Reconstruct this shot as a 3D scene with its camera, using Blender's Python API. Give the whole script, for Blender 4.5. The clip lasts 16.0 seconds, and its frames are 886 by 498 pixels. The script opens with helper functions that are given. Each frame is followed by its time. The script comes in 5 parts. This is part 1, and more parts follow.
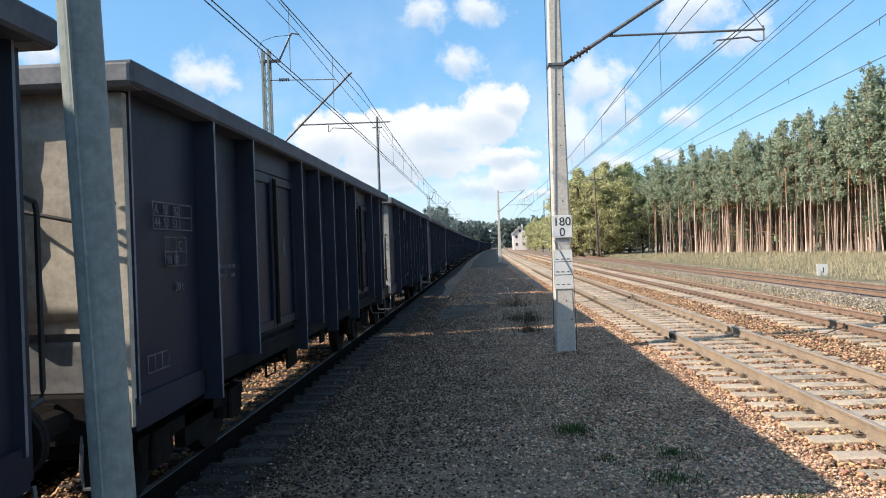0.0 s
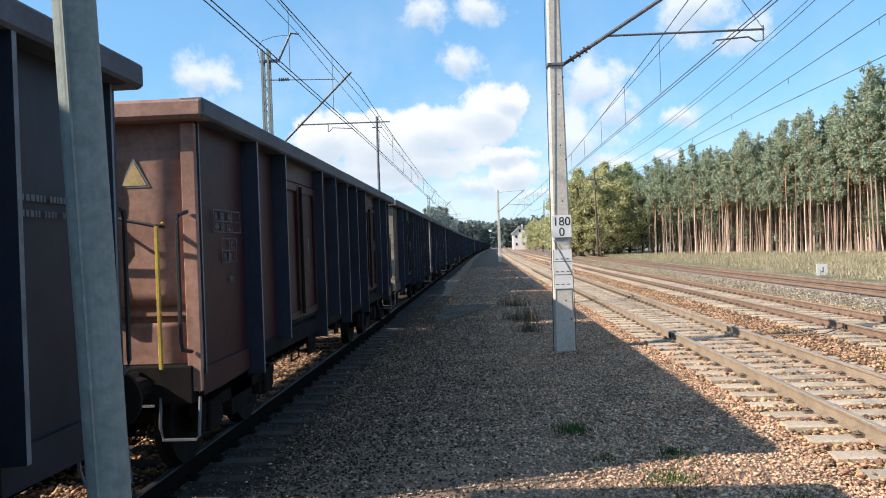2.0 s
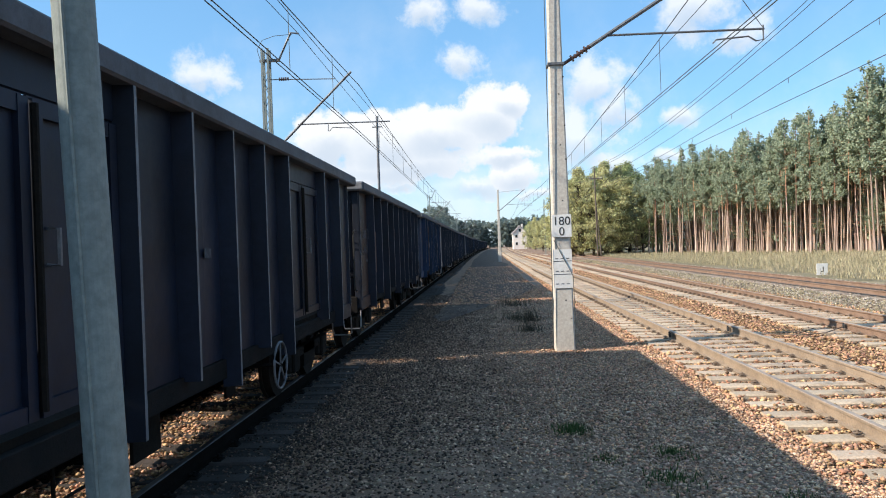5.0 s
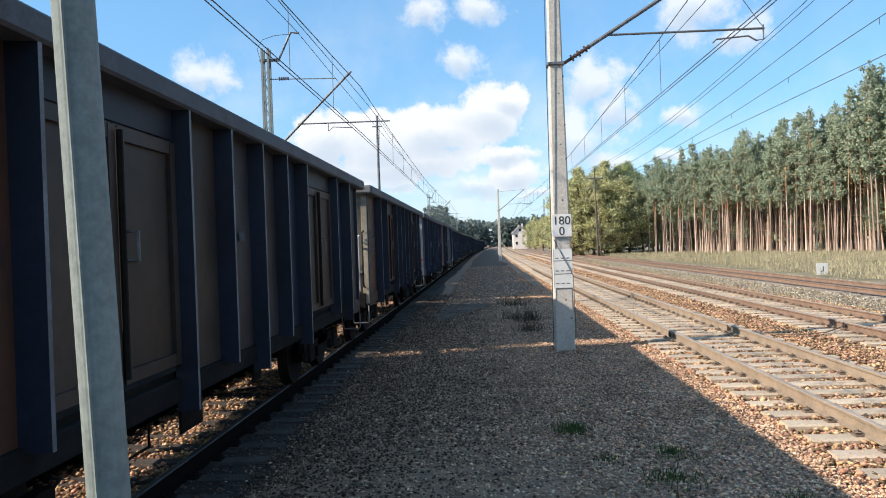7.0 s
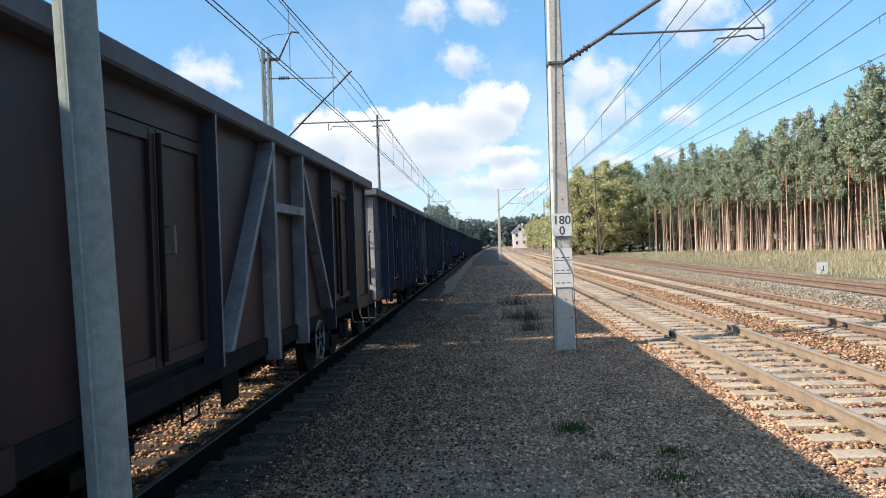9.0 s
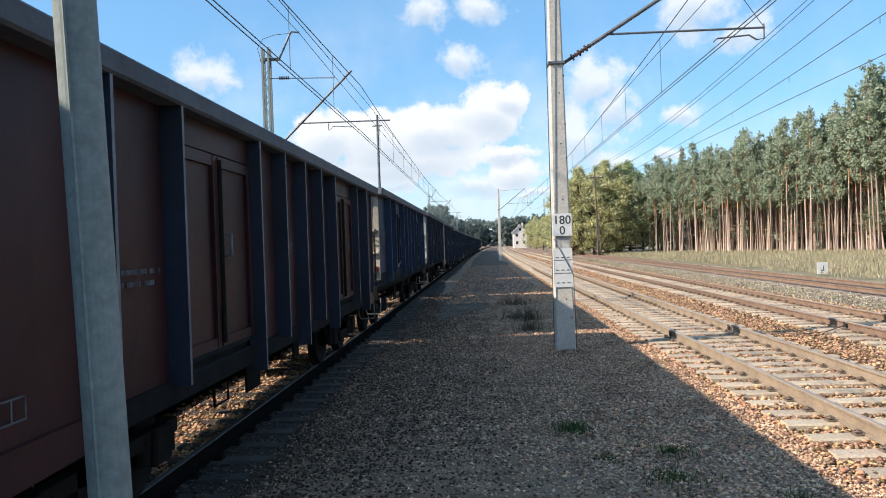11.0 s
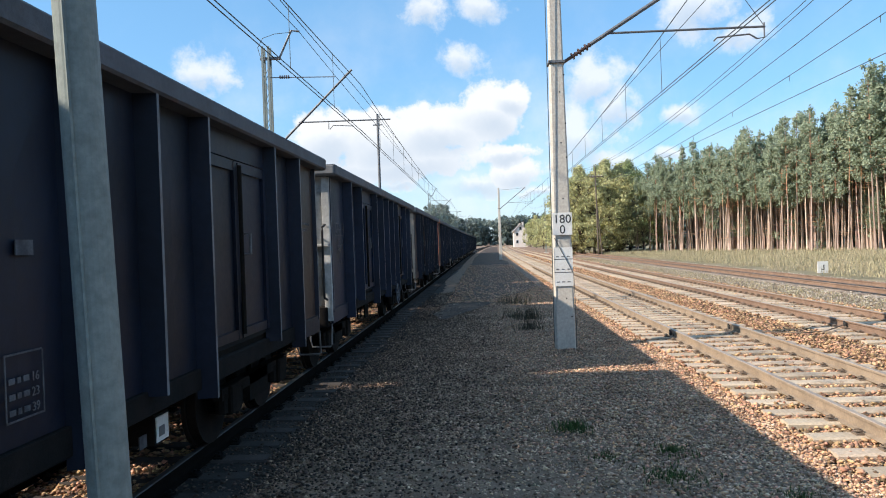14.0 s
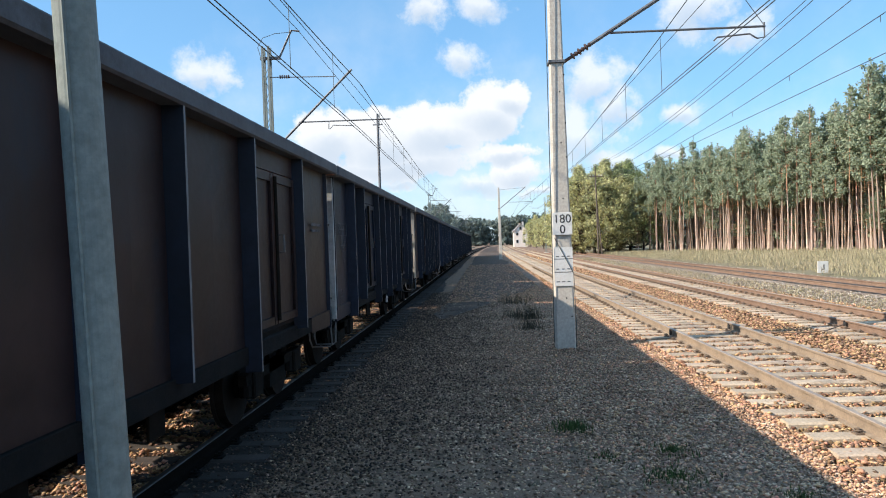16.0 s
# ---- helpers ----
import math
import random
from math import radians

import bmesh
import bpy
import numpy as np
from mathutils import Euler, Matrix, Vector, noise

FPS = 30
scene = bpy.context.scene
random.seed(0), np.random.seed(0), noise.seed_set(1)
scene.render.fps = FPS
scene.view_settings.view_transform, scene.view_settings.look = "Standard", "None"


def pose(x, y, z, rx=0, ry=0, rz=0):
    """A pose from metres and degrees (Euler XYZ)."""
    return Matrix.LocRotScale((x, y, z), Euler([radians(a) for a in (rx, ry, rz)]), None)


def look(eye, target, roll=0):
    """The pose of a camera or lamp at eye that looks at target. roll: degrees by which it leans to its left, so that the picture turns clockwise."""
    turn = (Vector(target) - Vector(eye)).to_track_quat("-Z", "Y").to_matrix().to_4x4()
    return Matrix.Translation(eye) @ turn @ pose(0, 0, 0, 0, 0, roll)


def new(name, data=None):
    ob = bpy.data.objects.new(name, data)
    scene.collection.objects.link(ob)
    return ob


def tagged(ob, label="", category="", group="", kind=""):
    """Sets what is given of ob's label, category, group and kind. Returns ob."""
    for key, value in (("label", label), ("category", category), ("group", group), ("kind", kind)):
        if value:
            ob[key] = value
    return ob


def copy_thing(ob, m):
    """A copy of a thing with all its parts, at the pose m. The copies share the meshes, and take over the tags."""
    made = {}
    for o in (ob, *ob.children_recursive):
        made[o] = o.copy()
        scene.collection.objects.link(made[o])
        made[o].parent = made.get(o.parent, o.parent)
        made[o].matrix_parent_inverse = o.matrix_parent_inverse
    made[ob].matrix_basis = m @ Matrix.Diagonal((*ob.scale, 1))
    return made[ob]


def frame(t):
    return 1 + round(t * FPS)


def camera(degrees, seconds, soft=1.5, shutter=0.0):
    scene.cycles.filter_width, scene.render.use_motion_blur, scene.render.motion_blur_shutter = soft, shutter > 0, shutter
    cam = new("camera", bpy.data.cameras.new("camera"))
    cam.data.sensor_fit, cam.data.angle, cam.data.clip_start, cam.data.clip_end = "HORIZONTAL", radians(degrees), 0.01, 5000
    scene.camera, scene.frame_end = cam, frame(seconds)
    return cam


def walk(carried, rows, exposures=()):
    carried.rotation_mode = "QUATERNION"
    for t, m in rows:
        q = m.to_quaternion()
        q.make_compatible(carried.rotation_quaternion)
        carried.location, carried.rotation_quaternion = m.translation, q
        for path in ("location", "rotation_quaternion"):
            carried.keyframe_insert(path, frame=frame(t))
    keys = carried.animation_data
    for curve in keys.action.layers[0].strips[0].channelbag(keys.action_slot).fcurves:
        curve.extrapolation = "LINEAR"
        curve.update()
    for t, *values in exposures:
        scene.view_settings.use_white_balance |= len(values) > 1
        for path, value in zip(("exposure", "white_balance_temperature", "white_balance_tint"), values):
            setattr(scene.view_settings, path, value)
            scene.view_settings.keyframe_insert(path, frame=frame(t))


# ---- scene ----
cam = camera(61.4, 16.0, 1.0)
SPEED, PITCH = 20.6, 14.04          # train speed (m/s) and length of one wagon over buffers
EYE = (0.0, 0.0, 2.2)


def aim(t, turn, tilt, dx=0.0):
    """A camera row: turn to the left and tilt upwards in degrees."""
    a, b = radians(turn), radians(tilt)
    eye = (EYE[0] + dx, EYE[1], EYE[2])
    way = Vector((-math.sin(a) * math.cos(b), math.cos(a) * math.cos(b), math.sin(b)))
    return (t, look(eye, Vector(eye) + way * 10, -2.0))


TURN, TILT = 3.10, -0.25
walk(cam, [aim(0, TURN - 0.01, TILT + 0.074, -0.008), aim(2, TURN - 0.015, TILT + 0.061, 0.0), aim(4, TURN - 0.01, TILT + 0.039, 0.002),
           aim(7, TURN, TILT, 0.002), aim(9, TURN + 0.01, TILT - 0.043), aim(11.5, TURN + 0.026, TILT - 0.056), aim(13, TURN + 0.04, TILT - 0.113, 0.001),
           aim(14.5, TURN + 0.05, TILT - 0.122, 0.002), aim(16, TURN + 0.052, TILT - 0.139, 0.002)])
scene.view_settings.exposure = 0.55

# ---- light ----
SUN = Vector((-5.3, -1.85, 3.53)).normalized()
elevation, azimuth = math.asin(SUN.z), math.atan2(SUN.x, SUN.y)
sun = new("sun", bpy.data.lights.new("sun", "SUN"))
sun.data.energy, sun.data.angle, sun.data.color = 4.75, radians(0.53), (1.0, 0.89, 0.75)
sun.matrix_world = look((0, 0, 60), Vector((0, 0, 60)) - SUN)


class Nodes:
    """A short way to write node trees."""
    def __init__(self, tree):
        self.tree = tree
        tree.nodes.clear()

    def add(self, kind, inputs=None):
        n = self.tree.nodes.new(kind)
        for k, v in (inputs or {}).items():
            if isinstance(v, bpy.types.NodeSocket):
                self.tree.links.new(v, n.inputs[k])
            else:
                n.inputs[k].default_value = v
        return n

    def math(self, op, a, b=0.0, clamp=False):
        n = self.tree.nodes.new("ShaderNodeMath")
        n.operation, n.use_clamp = op, clamp
        for i, v in ((0, a), (1, b)):
            if isinstance(v, bpy.types.NodeSocket):
                self.tree.links.new(v, n.inputs[i])
            else:
                n.inputs[i].default_value = v
        return n.outputs[0]

    def noise(self, vec, scale, detail=4.0, rough=0.6, out="Fac"):
        return self.add("ShaderNodeTexNoise", {"Vector": vec, "Scale": scale, "Detail": detail, "Roughness": rough}).outputs[out]

    def step(self, v, lo, hi):
        n = self.add("ShaderNodeMapRange", {"Value": v, "From Min": lo, "From Max": hi})
        n.interpolation_type = "SMOOTHSTEP"
        return n.outputs[0]

    def mix(self, fac, a, b, blend="MIX"):
        n = self.tree.nodes.new("ShaderNodeMix")
        n.data_type, n.blend_type = "RGBA", blend
        for i, v in ((0, fac), (6, a), (7, b)):
            if isinstance(v, bpy.types.NodeSocket):
                self.tree.links.new(v, n.inputs[i])
            else:
                n.inputs[i].default_value = v if i == 0 else (*v, 1)
        return n.outputs[2]


def sky():
    world = bpy.data.worlds.new("sky")
    scene.world = world
    world.use_nodes = True
    n = Nodes(world.node_tree)
    tex = n.add("ShaderNodeTexSky")
    tex.sky_type, tex.sun_disc, tex.sun_elevation, tex.sun_rotation = "NISHITA", False, elevation, azimuth
    tex.air_density, tex.dust_density, tex.ozone_density, tex.altitude = 1.0, 0.6, 2.0, 100
    way = n.add("ShaderNodeTexCoord").outputs["Generated"]
    sep = n.add("ShaderNodeSeparateXYZ", {0: way})
    x, y, z = sep.outputs
    up = n.math("MAXIMUM", z, 0.03)
    # cumulus: (turn to the right, height, half width, half height) in degrees
    heaps = [(1.2, 9.6, 3.6, 2.9), (3.0, 10.6, 2.0, 1.7), (-3.0, 8.6, 4.6, 2.9), (-7.0, 8.0, 4.6, 2.6), (-11.4, 8.0, 4.2, 2.7), (-6.0, 6.6, 7.6, 2.0), (2.0, 6.4, 3.0, 1.0), (2.6, 5.1, 2.8, 1.5), (-0.5, 4.5, 3.6, 1.1),
             (-6.6, 5.1, 2.6, 0.7), (-1.3, 13.6, 2.5, 1.6), (-4.2, 17.4, 2.1, 1.9), (0.5, 17.8, 2.3, 1.3), (-20.4, 12.6, 3.0, 2.1), (-31.0, 14.1, 1.7, 0.9), (8.8, 11.9, 2.6, 2.1),
             (10.1, 10.0, 2.2, 2.2), (7.7, 7.9, 3.2, 3.2), (14.7, 9.0, 1.8, 1.0), (16.3, 16.2, 3.4, 2.6), (19.1, 14.0, 2.2, 1.4), (13.8, 6.2, 1.0, 0.5), (9.7, 5.9, 3.0, 0.9),
             (4.2, 3.6, 3.0, 0.6), (40, 13, 8, 3), (-60, 16, 14, 4), (75, 16, 14, 3), (135, 24, 22, 10), (-120, 14, 16, 4), (180, 28, 22, 11),
             # big high clouds out of view, added to brighten and warm the shade
             (-20, 48, 20, 8), (-150, 50, 30, 10), (0, 70, 60, 8), (160, 62, 40, 10)]
    turn = n.math("ARCTAN2", x, y)
    high = n.math("ARCSINE", z)
    warp = n.noise(way, 9.0, 5.0, 0.62, "Color")
    wsep = n.add("ShaderNodeSeparateColor", {0: warp})
    turn = n.math("ADD", turn, n.math("MULTIPLY", n.math("SUBTRACT", wsep.outputs[0], 0.5), 0.07))
    high = n.math("ADD", high, n.math("MULTIPLY", n.math("SUBTRACT", wsep.outputs[1], 0.5), 0.06))
    total, soft, shade = None, None, None
    for q, (a, h, w, k) in enumerate(heaps):
        u = n.math("DIVIDE", n.math("SUBTRACT", turn, radians(a)), radians(w))
        v = n.math("DIVIDE", n.math("SUBTRACT", high, radians(h)), radians(k))
        d = n.math("SUBTRACT", 1.0, n.math("SQRT", n.math("ADD", n.math("MULTIPLY", u, u), n.math("MULTIPLY", v, v))))
        if q < 8:
            total = d if total is None else n.math("MAXIMUM", total, d)
        else:
            soft = d if soft is None else n.math("MAXIMUM", soft, d)
        s = n.math("MULTIPLY", n.math("MAXIMUM", d, 0.0), n.math("SUBTRACT", 0.1, v))
        shade = s if shade is None else n.math("MAXIMUM", shade, s)
    fine = n.noise(way, 26.0, 8.0, 0.62)
    mask = n.step(n.math("ADD", total, n.math("MULTIPLY", n.math("SUBTRACT", fine, 0.5), 1.45)), -0.02, 0.34)
    scraps = n.step(n.math("ADD", soft, n.math("MULTIPLY", n.math("SUBTRACT", fine, 0.5), 2.3)), -0.1, 0.75)
    mask = n.math("MAXIMUM", mask, n.math("MULTIPLY", scraps, 0.85))
    # thin veil low over the land
    veil = n.math("MULTIPLY", n.step(n.noise(way, 5.0, 6.0, 0.6), 0.42, 0.75), n.step(n.math("MULTIPLY", z, -1.0), -0.42, -0.05))
    mask = n.math("MAXIMUM", mask, n.math("MULTIPLY", veil, 0.55))
    haze = n.step(n.math("MULTIPLY", z, -1.0), -0.16, -0.0)
    white = n.mix(n.math("MULTIPLY", shade, 2.2, True), (5.3, 5.5, 5.75), (2.9, 3.6, 4.5))
    blue = n.mix(0.45, n.mix(1.0, tex.outputs[0], (0.85, 1.105, 1.31), "MULTIPLY"), (1.3, 3.0, 4.65))
    blue = n.mix(n.math("MULTIPLY", haze, 0.45), blue, (4.6, 5.4, 6.0))
    col = n.mix(mask, blue, white)
    bg = n.add("ShaderNodeBackground", {"Color": col, "Strength": 0.128})
    n.tree.links.new(bg.outputs[0], n.add("ShaderNodeOutputWorld").inputs[0])


sky()

# ---- materials ----


def material(name, base, second=None, scale=4.0, rough=0.8, metal=0.0, bump=0.2, bump_scale=60.0, grime=None, grime_amount=0.5, streak=1.0,
             island=0.0, objectwise=0.0, distance=0.02, spec=0.4, coords="Object", leafy=0.0):
    """A two-scale procedural surface: base and second colour in patches, fine grain, grime in streaks, relief."""
    m = bpy.data.materials.new(name)
    m.use_nodes = True
    n = Nodes(m.node_tree)
    if coords == "Position":
        vec = n.add("ShaderNodeNewGeometry").outputs["Position"]
    else:
        vec = n.add("ShaderNodeTexCoord").outputs[coords]
    second = second or tuple(c * 0.6 for c in base)
    patch = n.noise(vec, scale, 6.0, 0.65)
    col = n.mix(n.step(patch, 0.32, 0.7), base, second)
    grain = n.noise(vec, scale * 14, 5.0, 0.7)
    col = n.mix(0.55, col, n.mix(n.step(grain, 0.25, 0.75), (0.35, 0.35, 0.35), (0.72, 0.72, 0.72)), "OVERLAY")
    if grime:
        mapped = n.add("ShaderNodeMapping", {"Vector": vec, "Scale": (1, 1, streak)}).outputs[0]
        g = n.step(n.noise(mapped, scale * 1.7, 7.0, 0.7), 0.62 - 0.3 * grime_amount, 0.78 - 0.2 * grime_amount)
        col = n.mix(n.math("MULTIPLY", g, 0.9), col, grime)
    if island or objectwise:
        r = n.add("ShaderNodeNewGeometry").outputs["Random Per Island"] if island else n.add("ShaderNodeObjectInfo").outputs["Random"]
        amount = island or objectwise
        hsv = n.add("ShaderNodeHueSaturation", {"Color": col, "Value": n.add("ShaderNodeMapRange", {"Value": r, "To Min": 1 - amount, "To Max": 1 + amount}).outputs[0],
                                               "Hue": n.add("ShaderNodeMapRange", {"Value": n.math("FRACT", n.math("MULTIPLY", r, 7.13)), "To Min": 0.5 - 0.03 * amount, "To Max": 0.5 + 0.03 * amount}).outputs[0]})
        col = hsv.outputs[0]
    relief = n.math("ADD", n.noise(vec, bump_scale, 4.0, 0.7), n.math("MULTIPLY", patch, 0.6))
    normal = n.add("ShaderNodeBump", {"Strength": bump, "Distance": distance, "Height": relief}).outputs[0]
    rg = n.add("ShaderNodeMapRange", {"Value": grain, "To Min": max(0.05, rough - 0.12), "To Max": min(1, rough + 0.12)}).outputs[0]
    b = n.add("ShaderNodeBsdfPrincipled", {"Base Color": col, "Roughness": rg, "Metallic": metal, "Normal": normal, "Specular IOR Level": spec})
    if leafy:
        thin = n.add("ShaderNodeBsdfTranslucent", {"Color": col})
        b = n.add("ShaderNodeMixShader", {0: leafy, 1: b.outputs[0], 2: thin.outputs[0]})
    n.tree.links.new(b.outputs[0], n.add("ShaderNodeOutputMaterial").inputs[0])
    return m


M = {}
M["ground"] = material("trackside_ground", (0.33, 0.215, 0.145), (0.18, 0.118, 0.08), 2.4, 0.95, bump=0.9, bump_scale=34, grime=(0.07, 0.075, 0.04), grime_amount=0.25, coords="Position", distance=0.03)
M["stone"] = material("ballast_stone", (0.70, 0.50, 0.35), (0.44, 0.285, 0.19), 1.3, 0.9, bump=0.3, bump_scale=90, island=0.45, coords="Position")
M["stone_bright"] = material("clean_ballast_stone", (0.48, 0.30, 0.18), (0.33, 0.19, 0.105), 1.3, 0.9, bump=0.3, bump_scale=90, island=0.8, coords="Position")
M["sleeper"] = material("sleeper_concrete", (0.53, 0.425, 0.315), (0.42, 0.33, 0.24), 2.5, 0.9, bump=0.3, bump_scale=70, grime=(0.24, 0.15, 0.09), grime_amount=0.3, objectwise=0.18)
M["rail"] = material("rusty_rail", (0.32, 0.245, 0.175), (0.23, 0.175, 0.125), 3.0, 0.75, bump=0.15, coords="Position")
M["railhead"] = material("worn_rail_head", (0.40, 0.32, 0.25), (0.30, 0.24, 0.19), 1.0, 0.5, 0.15, bump=0.05, coords="Position")
M["old_rail"] = material("old_rusty_rail", (0.25, 0.165, 0.115), (0.18, 0.115, 0.08), 3.0, 0.85, bump=0.2, coords="Position")
# rails of the train track, coloured dark for the shade of the wagons
M["dark_rail"] = material("shaded_rail", (0.014, 0.012, 0.011), (0.010, 0.009, 0.008), 3.0, 0.95, bump=0.15, coords="Position", spec=0.0)
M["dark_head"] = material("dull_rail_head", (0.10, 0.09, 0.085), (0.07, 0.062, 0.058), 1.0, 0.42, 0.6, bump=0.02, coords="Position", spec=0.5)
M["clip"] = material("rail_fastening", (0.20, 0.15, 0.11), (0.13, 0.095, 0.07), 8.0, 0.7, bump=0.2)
# darker copy of the pale sleeper concrete, holding the train's shade
M["sleeper_in_shade"] = material("shaded_sleeper_concrete", (0.066, 0.052, 0.045), (0.043, 0.035, 0.031), 2.5, 0.9, bump=0.3, bump_scale=70, objectwise=0.2)
# strip colour joins soot with the shade close beside the train
M["soot_shade"] = material("soot_and_shade_ground", (0.036, 0.027, 0.022), (0.023, 0.018, 0.015), 0.9, 0.95, bump=0.6, bump_scale=30, coords="Position", distance=0.03)
# path gravel with the shade of the train put into its colour
M["trodden"] = material("shaded_trodden_path", (0.13, 0.088, 0.062), (0.075, 0.052, 0.038), 0.9, 0.95, bump=0.8, bump_scale=26, coords="Position", distance=0.04)
M["stone_rust"] = material("rust_brown_stone", (0.64, 0.36, 0.22), (0.44, 0.25, 0.15), 1.3, 0.9, bump=0.3, bump_scale=90, island=0.6, coords="Position")
# stone tone deepened beyond soot to carry shade near the train
M["stone_dark"] = material("soot_shade_stone", (0.12, 0.083, 0.062), (0.062, 0.044, 0.035), 1.3, 0.9, bump=0.3, bump_scale=90, island=0.7, coords="Position")
M["stone_grey"] = material("grey_stone", (0.42, 0.37, 0.31), (0.26, 0.22, 0.175), 1.3, 0.9, bump=0.3, bump_scale=90, island=0.6, coords="Position")
M["stone_brown"] = material("dull_brown_stone", (0.36, 0.235, 0.165), (0.21, 0.14, 0.10), 1.3, 0.9, bump=0.3, bump_scale=90, island=0.6, coords="Position")
M["timber"] = material("timber_sleeper", (0.36, 0.295, 0.235), (0.25, 0.20, 0.16), 3.0, 0.9, bump=0.4, objectwise=0.25)
M["concrete"] = material("mast_concrete", (0.58, 0.53, 0.465), (0.52, 0.47, 0.41), 1.3, 0.85, bump=0.2, bump_scale=120, grime=(0.30, 0.26, 0.22), grime_amount=0.1, streak=0.15)
M["galv"] = material("galvanised_steel", (0.25, 0.285, 0.272), (0.20, 0.23, 0.22), 3.0, 0.6, 0.0, spec=0.2, bump=0.05, bump_scale=200, grime=(0.24, 0.25, 0.25), grime_amount=0.3, streak=0.08)
M["steel"] = material("grey_steel", (0.20, 0.21, 0.22), (0.13, 0.13, 0.14), 4.0, 0.6, 0.5, bump=0.05)
M["wire"] = material("copper_wire", (0.09, 0.10, 0.10), (0.06, 0.07, 0.07), 1.0, 0.6, 0.3, bump=0.0)
M["ceramic"] = material("insulator_ceramic", (0.10, 0.06, 0.05), None, 5.0, 0.3, bump=0.0)
M["white"] = material("white_paint", (0.80, 0.79, 0.76), (0.70, 0.68, 0.64), 2.5, 0.7, bump=0.1, grime=(0.45, 0.42, 0.38), grime_amount=0.15)
M["black"] = material("black_paint", (0.03, 0.03, 0.03), None, 4.0, 0.6, bump=0.05)
# underframe, sill and wheel colours darkened past dirt to hold the shade beneath
M["under"] = material("underframe_dirt_and_shade", (0.013, 0.012, 0.011), (0.022, 0.018, 0.015), 3.0, 0.95, bump=0.3, spec=0.08)
M["soot_and_shade"] = material("sooty_shaded_steel", (0.012, 0.012, 0.012), (0.02, 0.017, 0.016), 3.0, 0.9, bump=0.3, spec=0.1)
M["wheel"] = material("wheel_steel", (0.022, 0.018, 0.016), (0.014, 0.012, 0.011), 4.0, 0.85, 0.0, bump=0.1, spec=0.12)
M["grass"] = material("dry_grass", (0.37, 0.315, 0.205), (0.27, 0.245, 0.145), 0.25, 0.9, bump=0.0, island=0.5, coords="Position")
M["weed"] = material("green_weeds", (0.07, 0.12, 0.03), (0.05, 0.08, 0.025), 2.0, 0.8, bump=0.0, island=0.5, coords="Position")
M["scrub"] = material("dead_scrub", (0.10, 0.085, 0.055), (0.07, 0.06, 0.04), 2.0, 0.9, bump=0.0, island=0.5, coords="Position")
M["meadow"] = material("dry_meadow", (0.33, 0.27, 0.17), (0.22, 0.19, 0.11), 0.12, 0.95, bump=0.6, bump_scale=6, grime=(0.12, 0.11, 0.05), grime_amount=0.4, coords="Position", distance=0.1)

# ---- mesh helpers ----


def bend(y):
    """How far the line curves to the right at a distance y."""
    return 4.5e-5 * max(0.0, y - 45.0) ** 2


def mesh_of(name, verts, faces, mat):
    me = bpy.data.meshes.new(name)
    me.from_pydata([tuple(v) for v in verts], [], faces)
    me.materials.append(mat)
    me.update()
    return me


def thing(name, label, category, group="", kind="", at=(0, 0, 0)):
    ob = new(name)
    ob.location = at
    return tagged(ob, label, category, group, kind)


def part(name, bm, mat, parent=None, label=""):
    """Link a bmesh, or a mesh that is ready, as one mesh object under a thing."""
    if isinstance(bm, bpy.types.Mesh):
        me = bm
    else:
        me = bpy.data.meshes.new(name)
        bmesh.ops.recalc_face_normals(bm, faces=bm.faces)
        bm.to_mesh(me)
        bm.free()
        me.materials.append(mat)
    ob = new(name, me)
    if parent:
        ob.parent = parent
    if label:
        ob["label"] = label
    return ob


def box(bm, x0, x1, y0, y1, z0, z1, bevel=0.0, m=None):
    g = bmesh.ops.create_cube(bm, size=1.0, matrix=Matrix.Translation(((x0 + x1) / 2, (y0 + y1) / 2, (z0 + z1) / 2)) @ Matrix.Diagonal((x1 - x0, y1 - y0, z1 - z0, 1)))
    if bevel:
        edges = {e for v in g["verts"] for e in v.link_edges}
        r = bmesh.ops.bevel(bm, geom=list(edges), offset=bevel, segments=1, affect="EDGES", profile=0.5)
        g = {"verts": list({v for f in r["faces"] for v in f.verts})}
    if m is not None:
        bmesh.ops.transform(bm, matrix=m, verts=g["verts"])
    return bm


def boxes(*many, bevel=0.0):
    bm = bmesh.new()
    for b in many:
        box(bm, *b, bevel=bevel)
    return bm


def rod(bm, a, b, r0, r1=None, sides=8):
    a, b = Vector(a), Vector(b)
    d = b - a
    m = Matrix.Translation((a + b) / 2) @ d.to_track_quat("Z", "Y").to_matrix().to_4x4()
    bmesh.ops.create_cone(bm, cap_ends=True, segments=sides, radius1=r0, radius2=r0 if r1 is None else r1, depth=d.length, matrix=m)
    return bm


def path(bm, points, r, sides=6):
    """A round bar bent through the points, in one piece."""
    pts = [Vector(p) for p in points]
    rings = []
    for i, p in enumerate(pts):
        d = (pts[min(i + 1, len(pts) - 1)] - pts[max(i - 1, 0)]).normalized()
        side = d.cross(Vector((0, 0, 1)) if abs(d.z) < 0.9 else Vector((0, 1, 0))).normalized()
        up = side.cross(d)
        rings.append([bm.verts.new(p + (side * math.cos(k * 6.28319 / sides) + up * math.sin(k * 6.28319 / sides)) * r) for k in range(sides)])
    for a, b in zip(rings, rings[1:]):
        for k in range(sides):
            bm.faces.new((a[k], a[(k + 1) % sides], b[(k + 1) % sides], b[k]))
    bm.faces.new(rings[0][::-1])
    bm.faces.new(rings[-1])
    return bm


